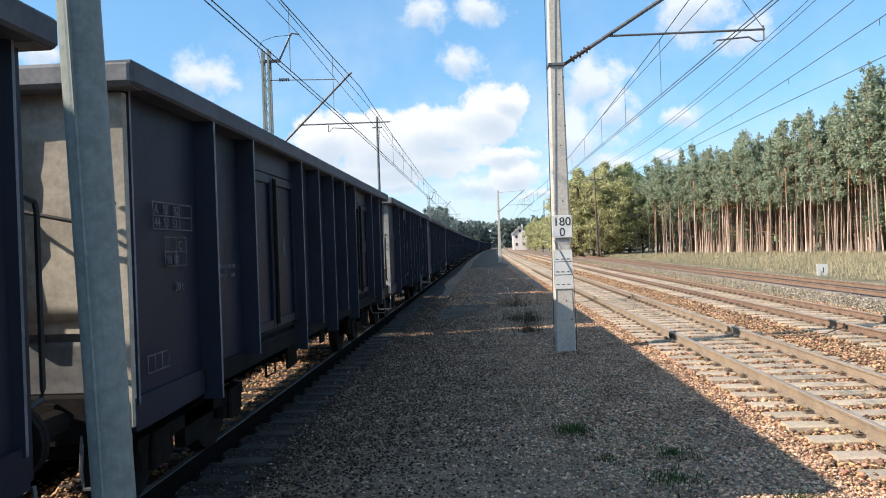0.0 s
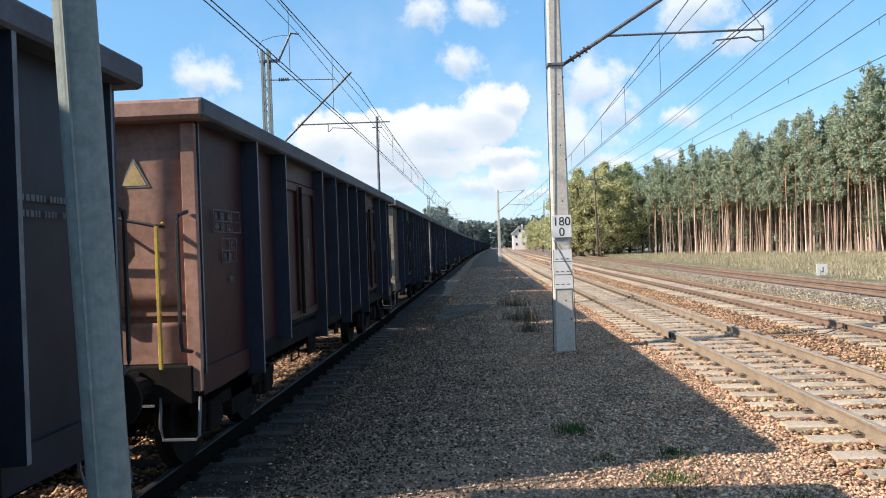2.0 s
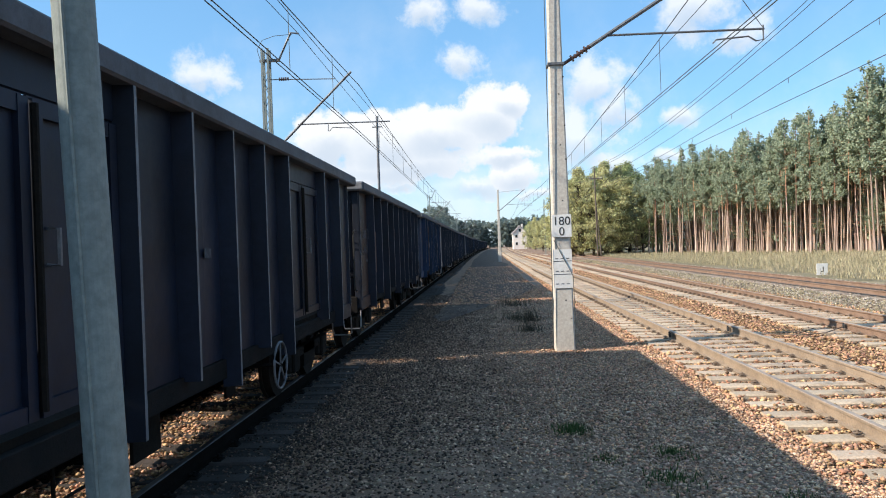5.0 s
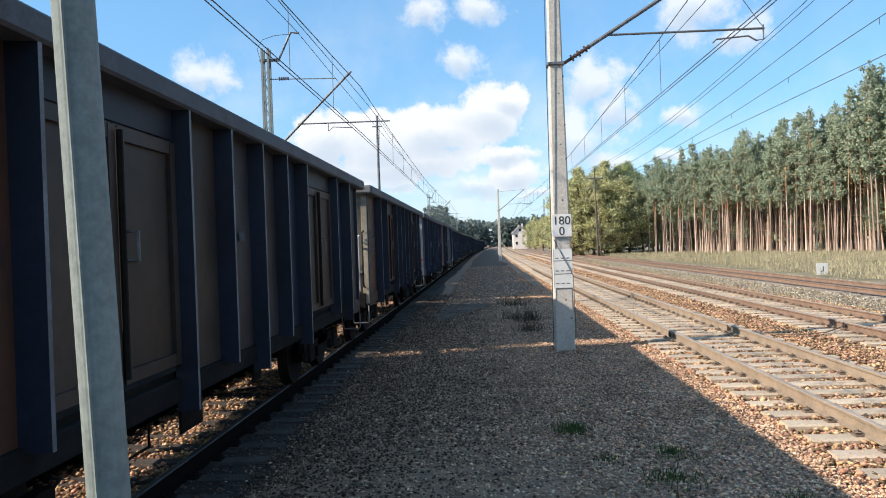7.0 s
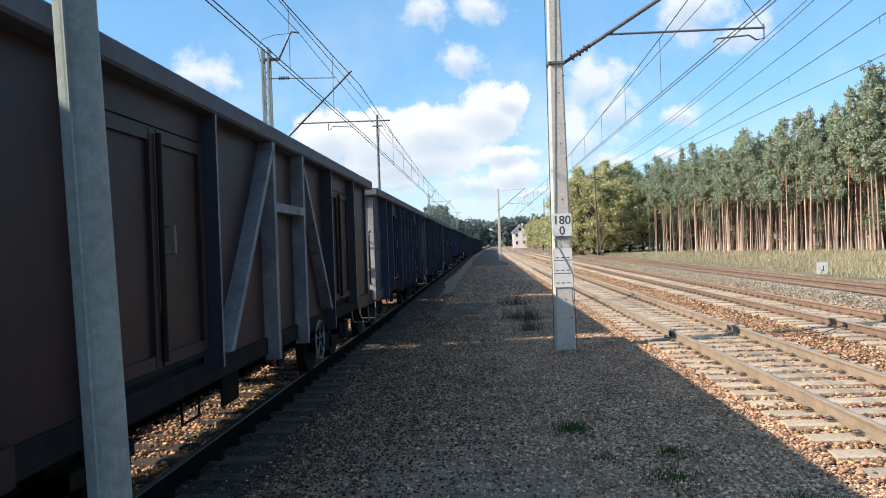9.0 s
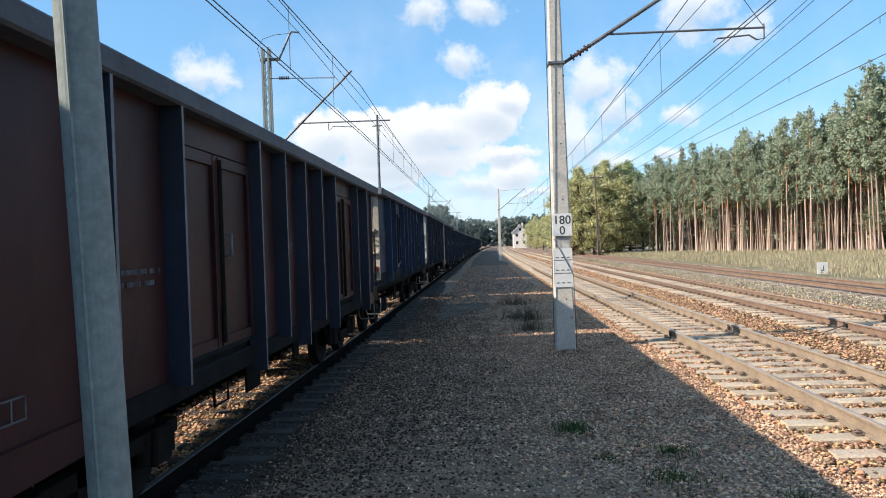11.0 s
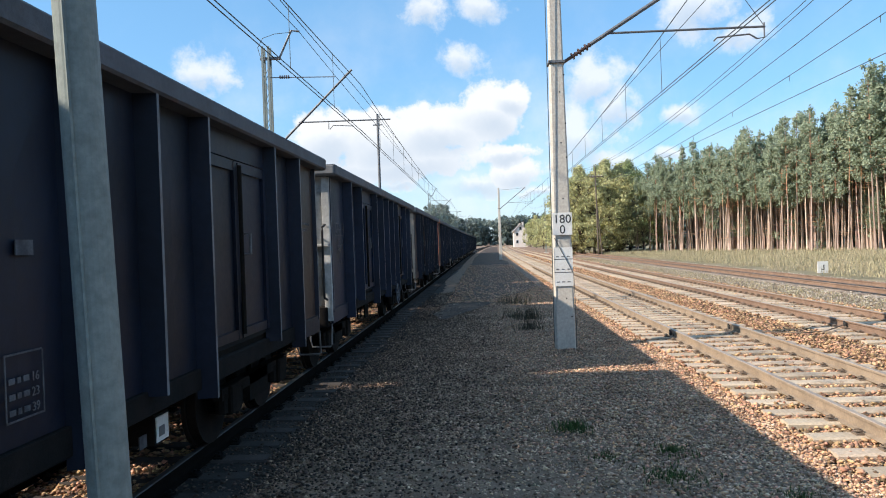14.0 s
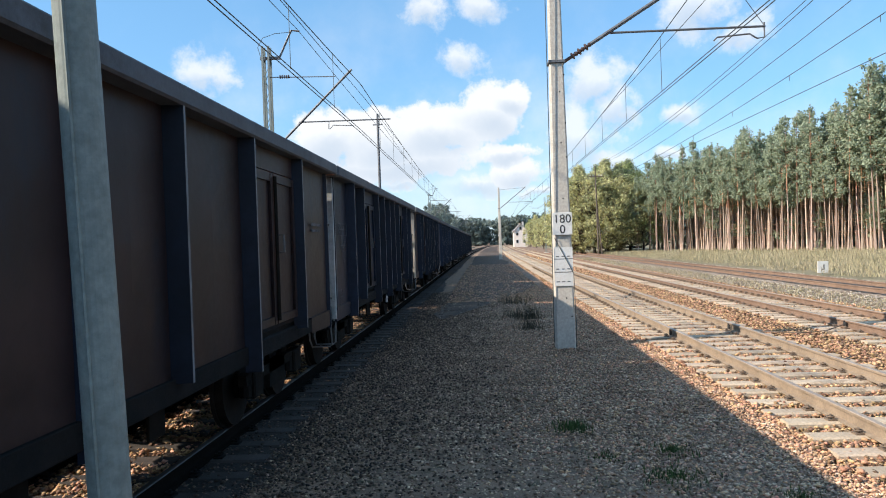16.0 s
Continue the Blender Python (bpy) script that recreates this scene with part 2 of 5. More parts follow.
def prism(profile, y0, y1):
    """A closed (x, z) outline drawn out along y."""
    bm = bmesh.new()
    a = [bm.verts.new((x, y0, z)) for x, z in profile]
    b = [bm.verts.new((x, y1, z)) for x, z in profile]
    k = len(profile)
    for i in range(k):
        bm.faces.new((a[i], a[(i + 1) % k], b[(i + 1) % k], b[i]))
    bm.faces.new(a[::-1])
    bm.faces.new(b)
    return bm


# ---- ground and tracks ----
RAIL = 0.17                                        # height of the rail heads over the ballast
TRACKS = {"left": -3.78, "first": 4.82, "second": 8.85, "siding": 14.2}


def land():
    ys = [-300, -120, -60, -30, -12, 0, 6, 12, 20, 30, 45, 60, 80, 100, 130, 160, 200, 250, 320, 420, 600, 1000, 2500]
    xs = [-2500, -600, -150, -60, -25, -12, -7, -4, -1, 2, 3.05, 3.35, 6, 11, 16, 24, 45, 90, 200, 600, 2500]
    verts, faces = [], []
    for y in ys:
        for x in xs:
            z = -0.05 + 0.025 * math.sin(x * 1.7 + y * 0.6) if -13 < x < 3.2 else -0.12
            verts.append((x + (bend(y) if abs(x) < 100 else 0), y, z))
    w = len(xs)
    for j in range(len(ys) - 1):
        for i in range(w - 1):
            faces.append((j * w + i, j * w + i + 1, (j + 1) * w + i + 1, (j + 1) * w + i))
    ob = new("ground", mesh_of("ground", verts, faces, M["ground"]))
    tagged(ob, "brown stony trackside ground with cinders and dirt", "ground", kind="structure")
    # meadow beyond the siding
    verts, faces = [], []
    rows = [(y, 17.2 + bend(y)) for y in (-40, 0, 15, 30, 45, 60, 80, 100, 130, 170, 230, 320)]
    for y, x in rows:
        for k in range(8):
            u = k / 7
            verts.append((x + u * 140, y, -0.06 + 0.22 * math.sin(min(1, u * 14) * 1.57) - 0.05))
    for j in range(len(rows) - 1):
        for i in range(7):
            a = j * 8 + i
            faces.append((a, a + 1, a + 9, a + 8))
    tagged(new("meadow", mesh_of("meadow", verts, faces, M["meadow"])), "dry yellow grass strip before the pine wood", "meadow", kind="structure")


land()


def along(x, ys, dz=0.0):
    return [(x + bend(y), y, dz) for y in ys]


def rail_mesh(name, x, y0, y1, mat, head):
    ys = [y0, 0.0] if y0 < 0 else [y0]
    y = max(y0, 0.0) + 8
    while y < y1:
        ys.append(y)
        y += 6 + y * 0.05
    ys.append(y1)
    prof = [(-0.070, 0), (-0.070, 0.012), (-0.012, 0.03), (-0.009, 0.12), (-0.036, 0.132), (-0.036, 0.162), (-0.028, 0.17),
            (0.028, 0.17), (0.036, 0.162), (0.036, 0.132), (0.009, 0.12), (0.012, 0.03), (0.070, 0.012), (0.070, 0)]
    k = len(prof)
    verts = [(x + bend(y) + px, y, pz) for y in ys for px, pz in prof]
    faces, mats = [], []
    for j in range(len(ys) - 1):
        for i in range(k):
            faces.append((j * k + i, j * k + (i + 1) % k, (j + 1) * k + (i + 1) % k, (j + 1) * k + i))
            mats.append(1 if i in (5, 6, 7) else 0)
    me = mesh_of(name, verts, faces, mat)
    me.materials.append(head)
    me.polygons.foreach_set("material_index", mats)
    return me


def stones(name, label, count, box_of, size, mat, seed, parent=None):
    """Loose crushed stones, each a dented eight-sided lump, as one sheet of stuff."""
    rng = np.random.default_rng(seed)
    pts = box_of(rng, count)
    s = size * rng.uniform(0.5, 1.35, count)
    base = np.array([(1, 0, 0), (0, 1, 0), (-1, 0, 0), (0, -1, 0), (0, 0, 0.8), (0, 0, -0.8)], float)
    v = base[None] * rng.uniform(0.55, 1.25, (count, 6, 3)) + rng.normal(0, 0.16, (count, 6, 3))
    a = rng.uniform(0, 6.28, count)
    c, sn = np.cos(a)[:, None], np.sin(a)[:, None]
    v = np.stack((v[..., 0] * c - v[..., 1] * sn, v[..., 0] * sn + v[..., 1] * c, v[..., 2] * 0.75), -1)
    v = v * s[:, None, None] + pts[:, None, :]
    f = np.array([(0, 1, 4), (1, 2, 4), (2, 3, 4), (3, 0, 4), (1, 0, 5), (2, 1, 5), (3, 2, 5), (0, 3, 5)])
    f = (f[None] + 6 * np.arange(count)[:, None, None]).reshape(-1, 3)
    me = bpy.data.meshes.new(name)
    me.vertices.add(count * 6)
    me.vertices.foreach_set("co", v.reshape(-1))
    me.loops.add(f.size)
    me.loops.foreach_set("vertex_index", f.reshape(-1))
    me.polygons.add(len(f))
    me.polygons.foreach_set("loop_start", np.arange(0, f.size, 3))
    me.materials.append(mat)
    me.update(calc_edges=True)
    ob = new(name, me)
    if parent:
        ob.parent = parent
        ob["kind"] = "stuff"
        return ob
    return tagged(ob, label, "ballast", kind="stuff")


def spread(x0, x1, y0, y1, z=0.0, power=1.0, rough=0.03):
    def f(rng, n):
        y = y0 + (y1 - y0) * rng.uniform(0, 1, n) ** power
        x = rng.uniform(x0, x1, n) + 4.5e-5 * np.maximum(0, y - 45) ** 2
        return np.stack((x, y, np.full(n, z) + rng.normal(0, rough, n) * 0.5), -1)
    return f


def shoulder(x0, width, y0, y1, z=0.0, power=1.0, rough=0.03):
    """Stones that thin out sideways from x0."""
    def f(rng, n):
        y = y0 + (y1 - y0) * rng.uniform(0, 1, n) ** power
        x = x0 + width * (1 - np.sqrt(rng.uniform(0, 1, n))) + 4.5e-5 * np.maximum(0, y - 45) ** 2
        return np.stack((x, y, np.full(n, z) + rng.normal(0, rough, n) * 0.5), -1)
    return f


def track(name, x, y0, y1, label, sleeper_mat, rail_mat, head_mat, spacing=0.6, half=1.40, parts=300, first=0.0, sunk=0.0):
    tr = thing(name, label, "railway track", kind="structure")
    for side in (-0.7535, 0.7535):
        part("rail", rail_mesh("rail", x + side, y0, y1, rail_mat, head_mat), None, tr)
    bm = prism([(-0.13, -0.16), (-0.13, -0.02), (-0.10, 0.0), (0.10, 0.0), (0.13, -0.02), (0.13, -0.16)], -half, half)
    bmesh.ops.rotate(bm, verts=bm.verts, cent=(0, 0, 0), matrix=Matrix.Rotation(radians(90), 3, "Z"))
    if half > 1.2 and sleeper_mat == M["sleeper"]:
        for v in bm.verts:                         # concrete sleepers dip towards the middle
            if v.co.z > -0.05 and abs(v.co.x) < 0.4:
                v.co.z -= 0.03
    sl = bpy.data.meshes.new("sleeper")
    bmesh.ops.recalc_face_normals(bm, faces=bm.faces)
    bm.to_mesh(sl)
    bm.free()
    sl.materials.append(sleeper_mat)
    cb = bmesh.new()
    box(cb, -0.055, 0.055, -0.075, 0.075, 0.0, 0.022)
    rod(cb, (0.0, 0, 0.02), (0.0, 0, 0.085), 0.020, 0.016, 6)
    ring = [(0.052 * math.cos(a * 0.698), 0.052 * math.sin(a * 0.698), 0.052) for a in range(10)]
    path(cb, ring, 0.011, 4)
    cl = bpy.data.meshes.new("rail_clip")
    cb.to_mesh(cl)
    cb.free()
    # clips on the train track are darkened too, to sit in its coloured-in shade
    cl.materials.append(M["soot_and_shade"] if sleeper_mat == M["sleeper_in_shade"] else M["clip"])
    rng = random.Random(7)
    y, n = y0 + first, 0
    far = []
    while y < y1:
        if y > -6 and n < parts:
            ob = new("sleeper", sl)
            ob.parent = tr
            ob.location = (x + bend(y) + rng.uniform(-0.02, 0.02), y, rng.uniform(-0.012, 0.004) - sunk)
            ob.rotation_euler = (0, rng.uniform(-0.006, 0.006), rng.uniform(-0.012, 0.012))
            n += 1
            if y < 24:
                for side in (-0.7535, 0.7535):
                    for d, turn in ((-0.125, 0), (0.125, math.pi)):
                        c = new("rail_clip", cl)
                        c.parent = ob
                        c.location, c.rotation_euler, c.scale = (side + d, 0, 0.0), (0, 0, turn), (0.85, 0.85, 0.8)
        else:
            far.append(y)
        y += spacing
    if far:
        bm = bmesh.new()
        for y in far:
            for v0 in (0,):
                box(bm, x + bend(y) - half, x + bend(y) + half, y - 0.13, y + 0.13, -0.1, 0.0)
        ob = part("far_sleepers", bm, sleeper_mat, tr)
        ob["kind"] = "stuff"
    if sleeper_mat == M["sleeper"] and x > 0:          # fastenings farther off, too small to pick apart
        bm = bmesh.new()
        y = y0 + first
        while y < 62:
            if y >= 24:
                for side in (-0.7535, 0.7535):
                    for d in (-0.12, 0.12):
                        cx = x + bend(y) + side + d
                        box(bm, cx - 0.05, cx + 0.05, y - 0.07, y + 0.07, -0.005, 0.075)
            y += spacing
        part("far_rail_clips", bm, M["clip"], tr)["kind"] = "stuff"
    return tr


track("track_first", TRACKS["first"], -40, 420, "main line track of brown rails on pale concrete sleepers", M["sleeper"], M["rail"], M["railhead"], first=0.25)
track("track_second", TRACKS["second"], -40, 420, "rusty rails on concrete sleepers in brown ballast", M["sleeper"], M["old_rail"], M["railhead"], parts=260)
track("track_siding", TRACKS["siding"], -40, 160, "little used siding of rusty rails on timber sleepers", M["timber"], M["old_rail"], M["old_rail"], parts=200, half=1.25, spacing=0.65, sunk=0.045)
track("track_left", TRACKS["left"], -420, 470, "train track of rails on concrete sleepers, both darkened for shade", M["sleeper_in_shade"], M["dark_rail"], M["dark_head"], parts=260)
track("track_outer", -9.4, -60, 420, "second track beyond the train", M["sleeper"], M["rail"], M["railhead"], parts=60)

# ---- wagons ----
BOX, GAP = 12.84, 1.2                              # body length, space between two bodies
FLOOR, TOP, HALF, DEEP = 1.12, 3.17, 1.34, 0.16     # over the rail heads; half width of the plates, depth of the stakes
STAKES = [0.03, 1.35, 2.45, 4.45, 5.44, 6.42, 7.40, 8.39, 10.39, 11.49, 12.81]


def paint(name, base, rust, amount):
    gloss = 0.26 if max(base) < 0.15 else 0.2
    return material("wagon_paint_and_light_" + name, base, tuple(0.5 * c for c in base), 0.9, 0.5 if gloss > 0.25 else 0.65, 0.0, bump=0.10, bump_scale=6, grime=rust, grime_amount=amount, streak=0.35, objectwise=0.12, distance=0.015, spec=gloss)


PAINTS = {
    # dark side paints, tinted blue to hold shade, lens veil and sky reflection
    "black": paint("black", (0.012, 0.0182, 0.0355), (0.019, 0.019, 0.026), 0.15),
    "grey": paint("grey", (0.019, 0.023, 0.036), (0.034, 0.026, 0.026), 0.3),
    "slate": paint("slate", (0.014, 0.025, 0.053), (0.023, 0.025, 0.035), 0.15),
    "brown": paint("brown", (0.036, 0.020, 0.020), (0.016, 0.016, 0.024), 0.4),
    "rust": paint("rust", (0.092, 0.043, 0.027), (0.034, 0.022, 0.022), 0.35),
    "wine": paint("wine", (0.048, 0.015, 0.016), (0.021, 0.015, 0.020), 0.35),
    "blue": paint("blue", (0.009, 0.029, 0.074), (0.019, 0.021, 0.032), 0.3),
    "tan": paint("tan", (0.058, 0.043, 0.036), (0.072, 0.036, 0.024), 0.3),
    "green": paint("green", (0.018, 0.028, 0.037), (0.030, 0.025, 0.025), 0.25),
    # end paints, raised in brightness to carry the sun striking the wagon ends
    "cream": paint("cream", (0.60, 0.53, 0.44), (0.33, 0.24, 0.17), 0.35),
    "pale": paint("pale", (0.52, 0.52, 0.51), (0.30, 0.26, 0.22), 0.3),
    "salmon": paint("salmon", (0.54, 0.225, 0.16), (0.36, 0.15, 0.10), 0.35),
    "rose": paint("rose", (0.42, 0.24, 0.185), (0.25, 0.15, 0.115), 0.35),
    "patchy": paint("patchy", (0.046, 0.041, 0.043), (0.105, 0.045, 0.026), 0.35),
    "ember": paint("ember", (0.105, 0.042, 0.022), (0.038, 0.024, 0.021), 0.45),
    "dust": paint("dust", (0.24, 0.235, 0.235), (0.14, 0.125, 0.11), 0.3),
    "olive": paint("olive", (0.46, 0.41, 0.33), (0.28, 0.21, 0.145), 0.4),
}
M["lettering"] = material("chalky_lettering", (0.15, 0.15, 0.16), (0.05, 0.05, 0.06), 6.0, 0.8, bump=0.0)
M["letter_orange"] = material("orange_lettering", (0.30, 0.21, 0.145), (0.17, 0.115, 0.08), 3.0, 0.8, bump=0.0)
M["letter_cream"] = material("cream_lettering", (0.42, 0.36, 0.27), (0.28, 0.23, 0.17), 3.0, 0.8, bump=0.0)
M["yellow"] = material("yellow_paint", (0.58, 0.40, 0.07), (0.42, 0.27, 0.06), 4.0, 0.6, bump=0.0)
M["triangle"] = material("faded_yellow_sign", (0.52, 0.38, 0.16), (0.40, 0.28, 0.13), 6.0, 0.7, bump=0.0)
M["patch"] = material("faded_repaint", (0.12, 0.055, 0.035), (0.06, 0.035, 0.03), 2.0, 0.8, bump=0.1, grime=(0.03, 0.028, 0.027), grime_amount=0.5)
M["red"] = material("red_paint", (0.55, 0.05, 0.04), None, 4.0, 0.5, bump=0.0)
M["worn"] = material("worn_grey_edge", (0.19, 0.20, 0.22), (0.10, 0.105, 0.12), 2.5, 0.6, bump=0.1, grime=(0.07, 0.06, 0.05), grime_amount=0.3, streak=0.3)
M["rim"] = material("dusty_top_rim", (0.10, 0.105, 0.122), (0.065, 0.067, 0.075), 1.5, 0.7, bump=0.15, grime=(0.05, 0.045, 0.04), grime_amount=0.25)
ROLE = {}                                          # which meshes take the wagon's own paint, and which that of its ends


def panel_mesh(y0, y1, x, z0, z1, dent, seed, knocks=0.0):
    """A steel side plate, slightly bulged by its loads."""
    bm = bmesh.new()
    rng = random.Random(seed)
    nx, nz = (10, 12) if knocks else (4, 6)
    g = []
    for i in range(nx + 1):
        col = []
        for j in range(nz + 1):
            u, v = i / nx, j / nz
            edge = math.sin(u * math.pi) * math.sin(v * math.pi)
            b = dent * edge * (0.8 if knocks else rng.uniform(0.2, 1.5))
            b -= knocks * min(1.0, 2 * edge) * max(0.0, noise.noise((u * 4.2 + seed * 3.1, v * 3.6, seed)) - 0.1)
            col.append(bm.verts.new((x + b, y0 + (y1 - y0) * u, z0 + (z1 - z0) * v)))
        g.append(col)
    for i in range(nx):
        for j in range(nz):
            bm.faces.new((g[i][j], g[i + 1][j], g[i + 1][j + 1], g[i][j + 1])).smooth = bool(knocks)
    r = bmesh.ops.extrude_face_region(bm, geom=bm.faces[:])
    bmesh.ops.translate(bm, verts=[v for v in r["geom"] if isinstance(v, bmesh.types.BMVert)], vec=(-math.copysign(0.02, x), 0, 0))
    return bm


WIDE = [0.03, 2.0, 3.97, 5.75, 7.09, 8.87, 10.84, 12.81]


def wagon(braced=False, doors=True, low=1.12, stakes=STAKES, ends="plain", rows=1):
    """One open bogie wagon for coal; its origin is at rail height under the end that faces the walker."""
    w = thing("open_wagon", "dark open bogie wagon with ribbed steel sides", "freight wagon", "wagons of the goods train")

    def add(name, bm, mat=None, parent=w, label="", role="body"):
        o = part(name, bm, mat or PAINTS["black"], parent, label)
        if mat is None:
            ROLE[o.data.name] = role
        return o

    for s in (1, -1):
        gates = [(stakes[2], stakes[3]), (stakes[-4], stakes[-3])] if stakes is STAKES else [(stakes[1], stakes[2]), (stakes[-3], stakes[-2])]
        edges = stakes if doors else [0.03] + [0.06 + 1.1564 * q for q in range(1, 11)] + [12.81]
        for k, (a, b) in enumerate(zip(edges, edges[1:])):
            if doors and (a, b) in gates:
                mid = (a + b) / 2
                for c, d in ((a + 0.07, mid - 0.02), (mid + 0.02, b - 0.07)):
                    bm = boxes((s * HALF - 0.02, s * HALF + 0.02, c, d, low + 0.05, TOP - 0.25))
                    for e, f, g, h in ((c, c + 0.09, 1.2, 2.9), (d - 0.09, d, 1.2, 2.9)):
                        box(bm, min(s * HALF, s * (HALF + 0.055)), max(s * HALF, s * (HALF + 0.055)), e, f, low + 0.06, TOP - 0.27)
                    for z in [low + 0.06, TOP - 0.36] + [low + 0.06 + (TOP - low - 0.42) * q / rows for q in range(1, rows)]:
                        box(bm, min(s * HALF, s * (HALF + 0.05)), max(s * HALF, s * (HALF + 0.05)), c + 0.09, d - 0.09, z, z + 0.09)
                    add("door_leaf", bm, role="door" if s > 0 else "body")
                bm = bmesh.new()
                rod(bm, (s * (HALF + 0.075), mid, low + 0.1), (s * (HALF + 0.075), mid, TOP - 0.3), 0.022, sides=6)
                add("lock_bar", bm, M["under"])
                bm = bmesh.new()
                path(bm, [(s * (HALF + 0.06), mid + 0.1, 2.0), (s * (HALF + 0.13), mid + 0.1, 2.0), (s * (HALF + 0.13), mid + 0.1, 2.2), (s * (HALF + 0.06), mid + 0.1, 2.2)], 0.014, 5)
                add("door_handle", bm, M["steel"])
                add("door_header", boxes((min(s * (HALF - 0.02), s * (HALF + 0.03)), max(s * (HALF - 0.02), s * (HALF + 0.03)), a + 0.04, b - 0.04, TOP - 0.24, TOP)))
            else:
                add("side_plate", panel_mesh(a, b, s * HALF, low - 0.06, TOP, 0.016 * s, k), role="plate%d" % k if s > 0 else "body")
        for k, y in enumerate(edges):
            w0 = 0.06 if 0 < k < len(edges) - 1 else 0.04
            top, foot = TOP + 0.0, (low - 0.32 if k % 2 else low - 0.1)
            if braced and k in (3, 4):
                continue
            out = DEEP if 0 < k < len(edges) - 1 else 0.05
            bm = prism([(-w0, 0), (-w0 * 0.32, out), (w0 * 0.32, out), (w0, 0)], foot, top)
            bm.faces.ensure_lookup_table()
            bm.faces[1].material_index = 1
            bmesh.ops.transform(bm, matrix=Matrix(((0, 0, s, s * HALF), (1, 0, 0, min(max(y, w0), BOX - w0)), (0, 1, 0, 0), (0, 0, 0, 1))), verts=bm.verts)
            add("stake", bm, role="stake").data.materials.append(M["worn"])
        if braced:
            for a, b in ((4.2, 5.72), (8.64, 7.12)):
                bm = bmesh.new()
                box(bm, 0, DEEP, -0.05, 0.05, 0, 1, m=Matrix(((s, 0, 0, s * HALF), (0, 1, b - a, a), (0, 0, TOP - low - 0.1, low), (0, 0, 0, 1))))
                add("diagonal_brace", bm, M["worn"])
            for a in (5.75, 7.09):
                add("brace_post", boxes((min(s * HALF, s * (HALF + DEEP)), max(s * HALF, s * (HALF + DEEP)), a - 0.05, a + 0.05, low - 0.3, TOP)), M["worn"])
            add("cross_rib", boxes((min(s * HALF, s * (HALF + DEEP)), max(s * HALF, s * (HALF + DEEP)), 5.8, 7.04, 2.42, 2.52)), M["worn"])
        x0, x1 = sorted((s * (HALF - 0.04), s * (HALF + DEEP + 0.02)))
        add("top_rim", boxes((x0, x1, -0.17, BOX + 0.17, TOP, TOP + 0.165), bevel=0.02), M["rim"])
        x0, x1 = sorted((s * (HALF - 0.06), s * (HALF + 0.035)))
        add("side_sill", boxes((x0, x1, 0, BOX, low - 0.24, low - 0.062), bevel=0.006), M["soot_and_shade"])
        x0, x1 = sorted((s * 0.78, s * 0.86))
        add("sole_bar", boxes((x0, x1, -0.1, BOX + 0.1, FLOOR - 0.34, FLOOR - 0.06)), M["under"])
    for e in (0, 1):
        ya, sg = (0.0, -1) if e == 0 else (BOX, 1)

        def yy(a, b):
            p, q = ya + sg * a, ya + sg * b
            return min(p, q), max(p, q)
        step = {"plain": 1.52, "ledge": 2.05, "ribbed": 2.34}[ends]
        deep = -0.10 if ends == "plain" else -0.15
        foot = 0.84 if low < 1.3 else low - 0.25
        add("end_plate", boxes((-HALF - 0.018, HALF + 0.018, *yy(-0.06, -0.03), step, TOP)), role="end")
        add("end_plate", boxes((-HALF + 0.02, HALF - 0.02, *yy(deep, deep + 0.03), foot, step + 0.03)), role="end_low")
        add("end_soffit", boxes((-HALF + 0.02, HALF - 0.02, *yy(deep + 0.01, -0.062), step - 0.03, step)), role="end_low")
        for za, zb, seed in ((step + 0.09, TOP - 0.24, 5), (foot + 0.12, step - 0.06, 6)):
            bm = panel_mesh(-HALF + 0.1, HALF - 0.1, 0.02, za, zb, 0.05 if seed == 5 else 0.012, seed, 0.16 if seed == 5 else 0.05)
            bmesh.ops.transform(bm, matrix=Matrix(((0, 1, 0, 0), (sg, 0, 0, ya + sg * (-0.02 if seed == 5 else deep + 0.035)), (0, 0, 1, 0), (0, 0, 0, 1))), verts=bm.verts)
            add("end_panel", bm, role="end" if seed == 5 else "end_low")
        for x in (-HALF + 0.025, HALF - 0.025):
            add("corner_post", boxes((x - 0.06, x + 0.06, *yy(-0.028, 0.035), foot + 0.04, TOP - 0.02), bevel=0.006), role="end" if e == 0 else "stake")
        if low < 1.3:
            for x in (-HALF - 0.018, HALF + 0.018):
                bm = prism([(0.0, foot), (0.0, low - 0.05), (1.25, low - 0.05), (1.25, low - 0.26), (0.42, foot)], x - 0.018, x + 0.018)
                bmesh.ops.transform(bm, matrix=Matrix(((0, 1, 0, 0), (-sg, 0, 0, ya), (0, 0, 1, 0), (0, 0, 0, 1))), verts=bm.verts)
                add("corner_skirt", bm)
        for x in (-0.5, 0.5):
            add("end_stake", boxes((x - 0.05, x + 0.05, *yy(-0.028, 0.09), step + 0.02, TOP - 0.03), (x - 0.05, x + 0.05, *yy(deep + 0.028, deep + 0.07), foot, step - 0.03), bevel=0.008), role="end")
        for z in {"plain": (), "ledge": (2.05,), "ribbed": (2.34, 1.84, 1.41)}[ends]:
            add("end_ledge", boxes((-HALF - 0.02, HALF + 0.02, *yy(deep + 0.035 if z != step else -0.028, 0.11), z + 0.002, z + 0.05), bevel=0.01), role="end")
        add("end_rim", boxes((-HALF - DEEP - 0.012, HALF + DEEP + 0.012, *yy(-0.05, 0.185), TOP - 0.006, TOP + 0.16), bevel=0.03), role="end_rim")
        add("buffer_beam", boxes((-1.30, 1.30, *yy(-0.1, 0.06), FLOOR - 0.34, FLOOR - 0.02), bevel=0.01), M["soot_and_shade"])
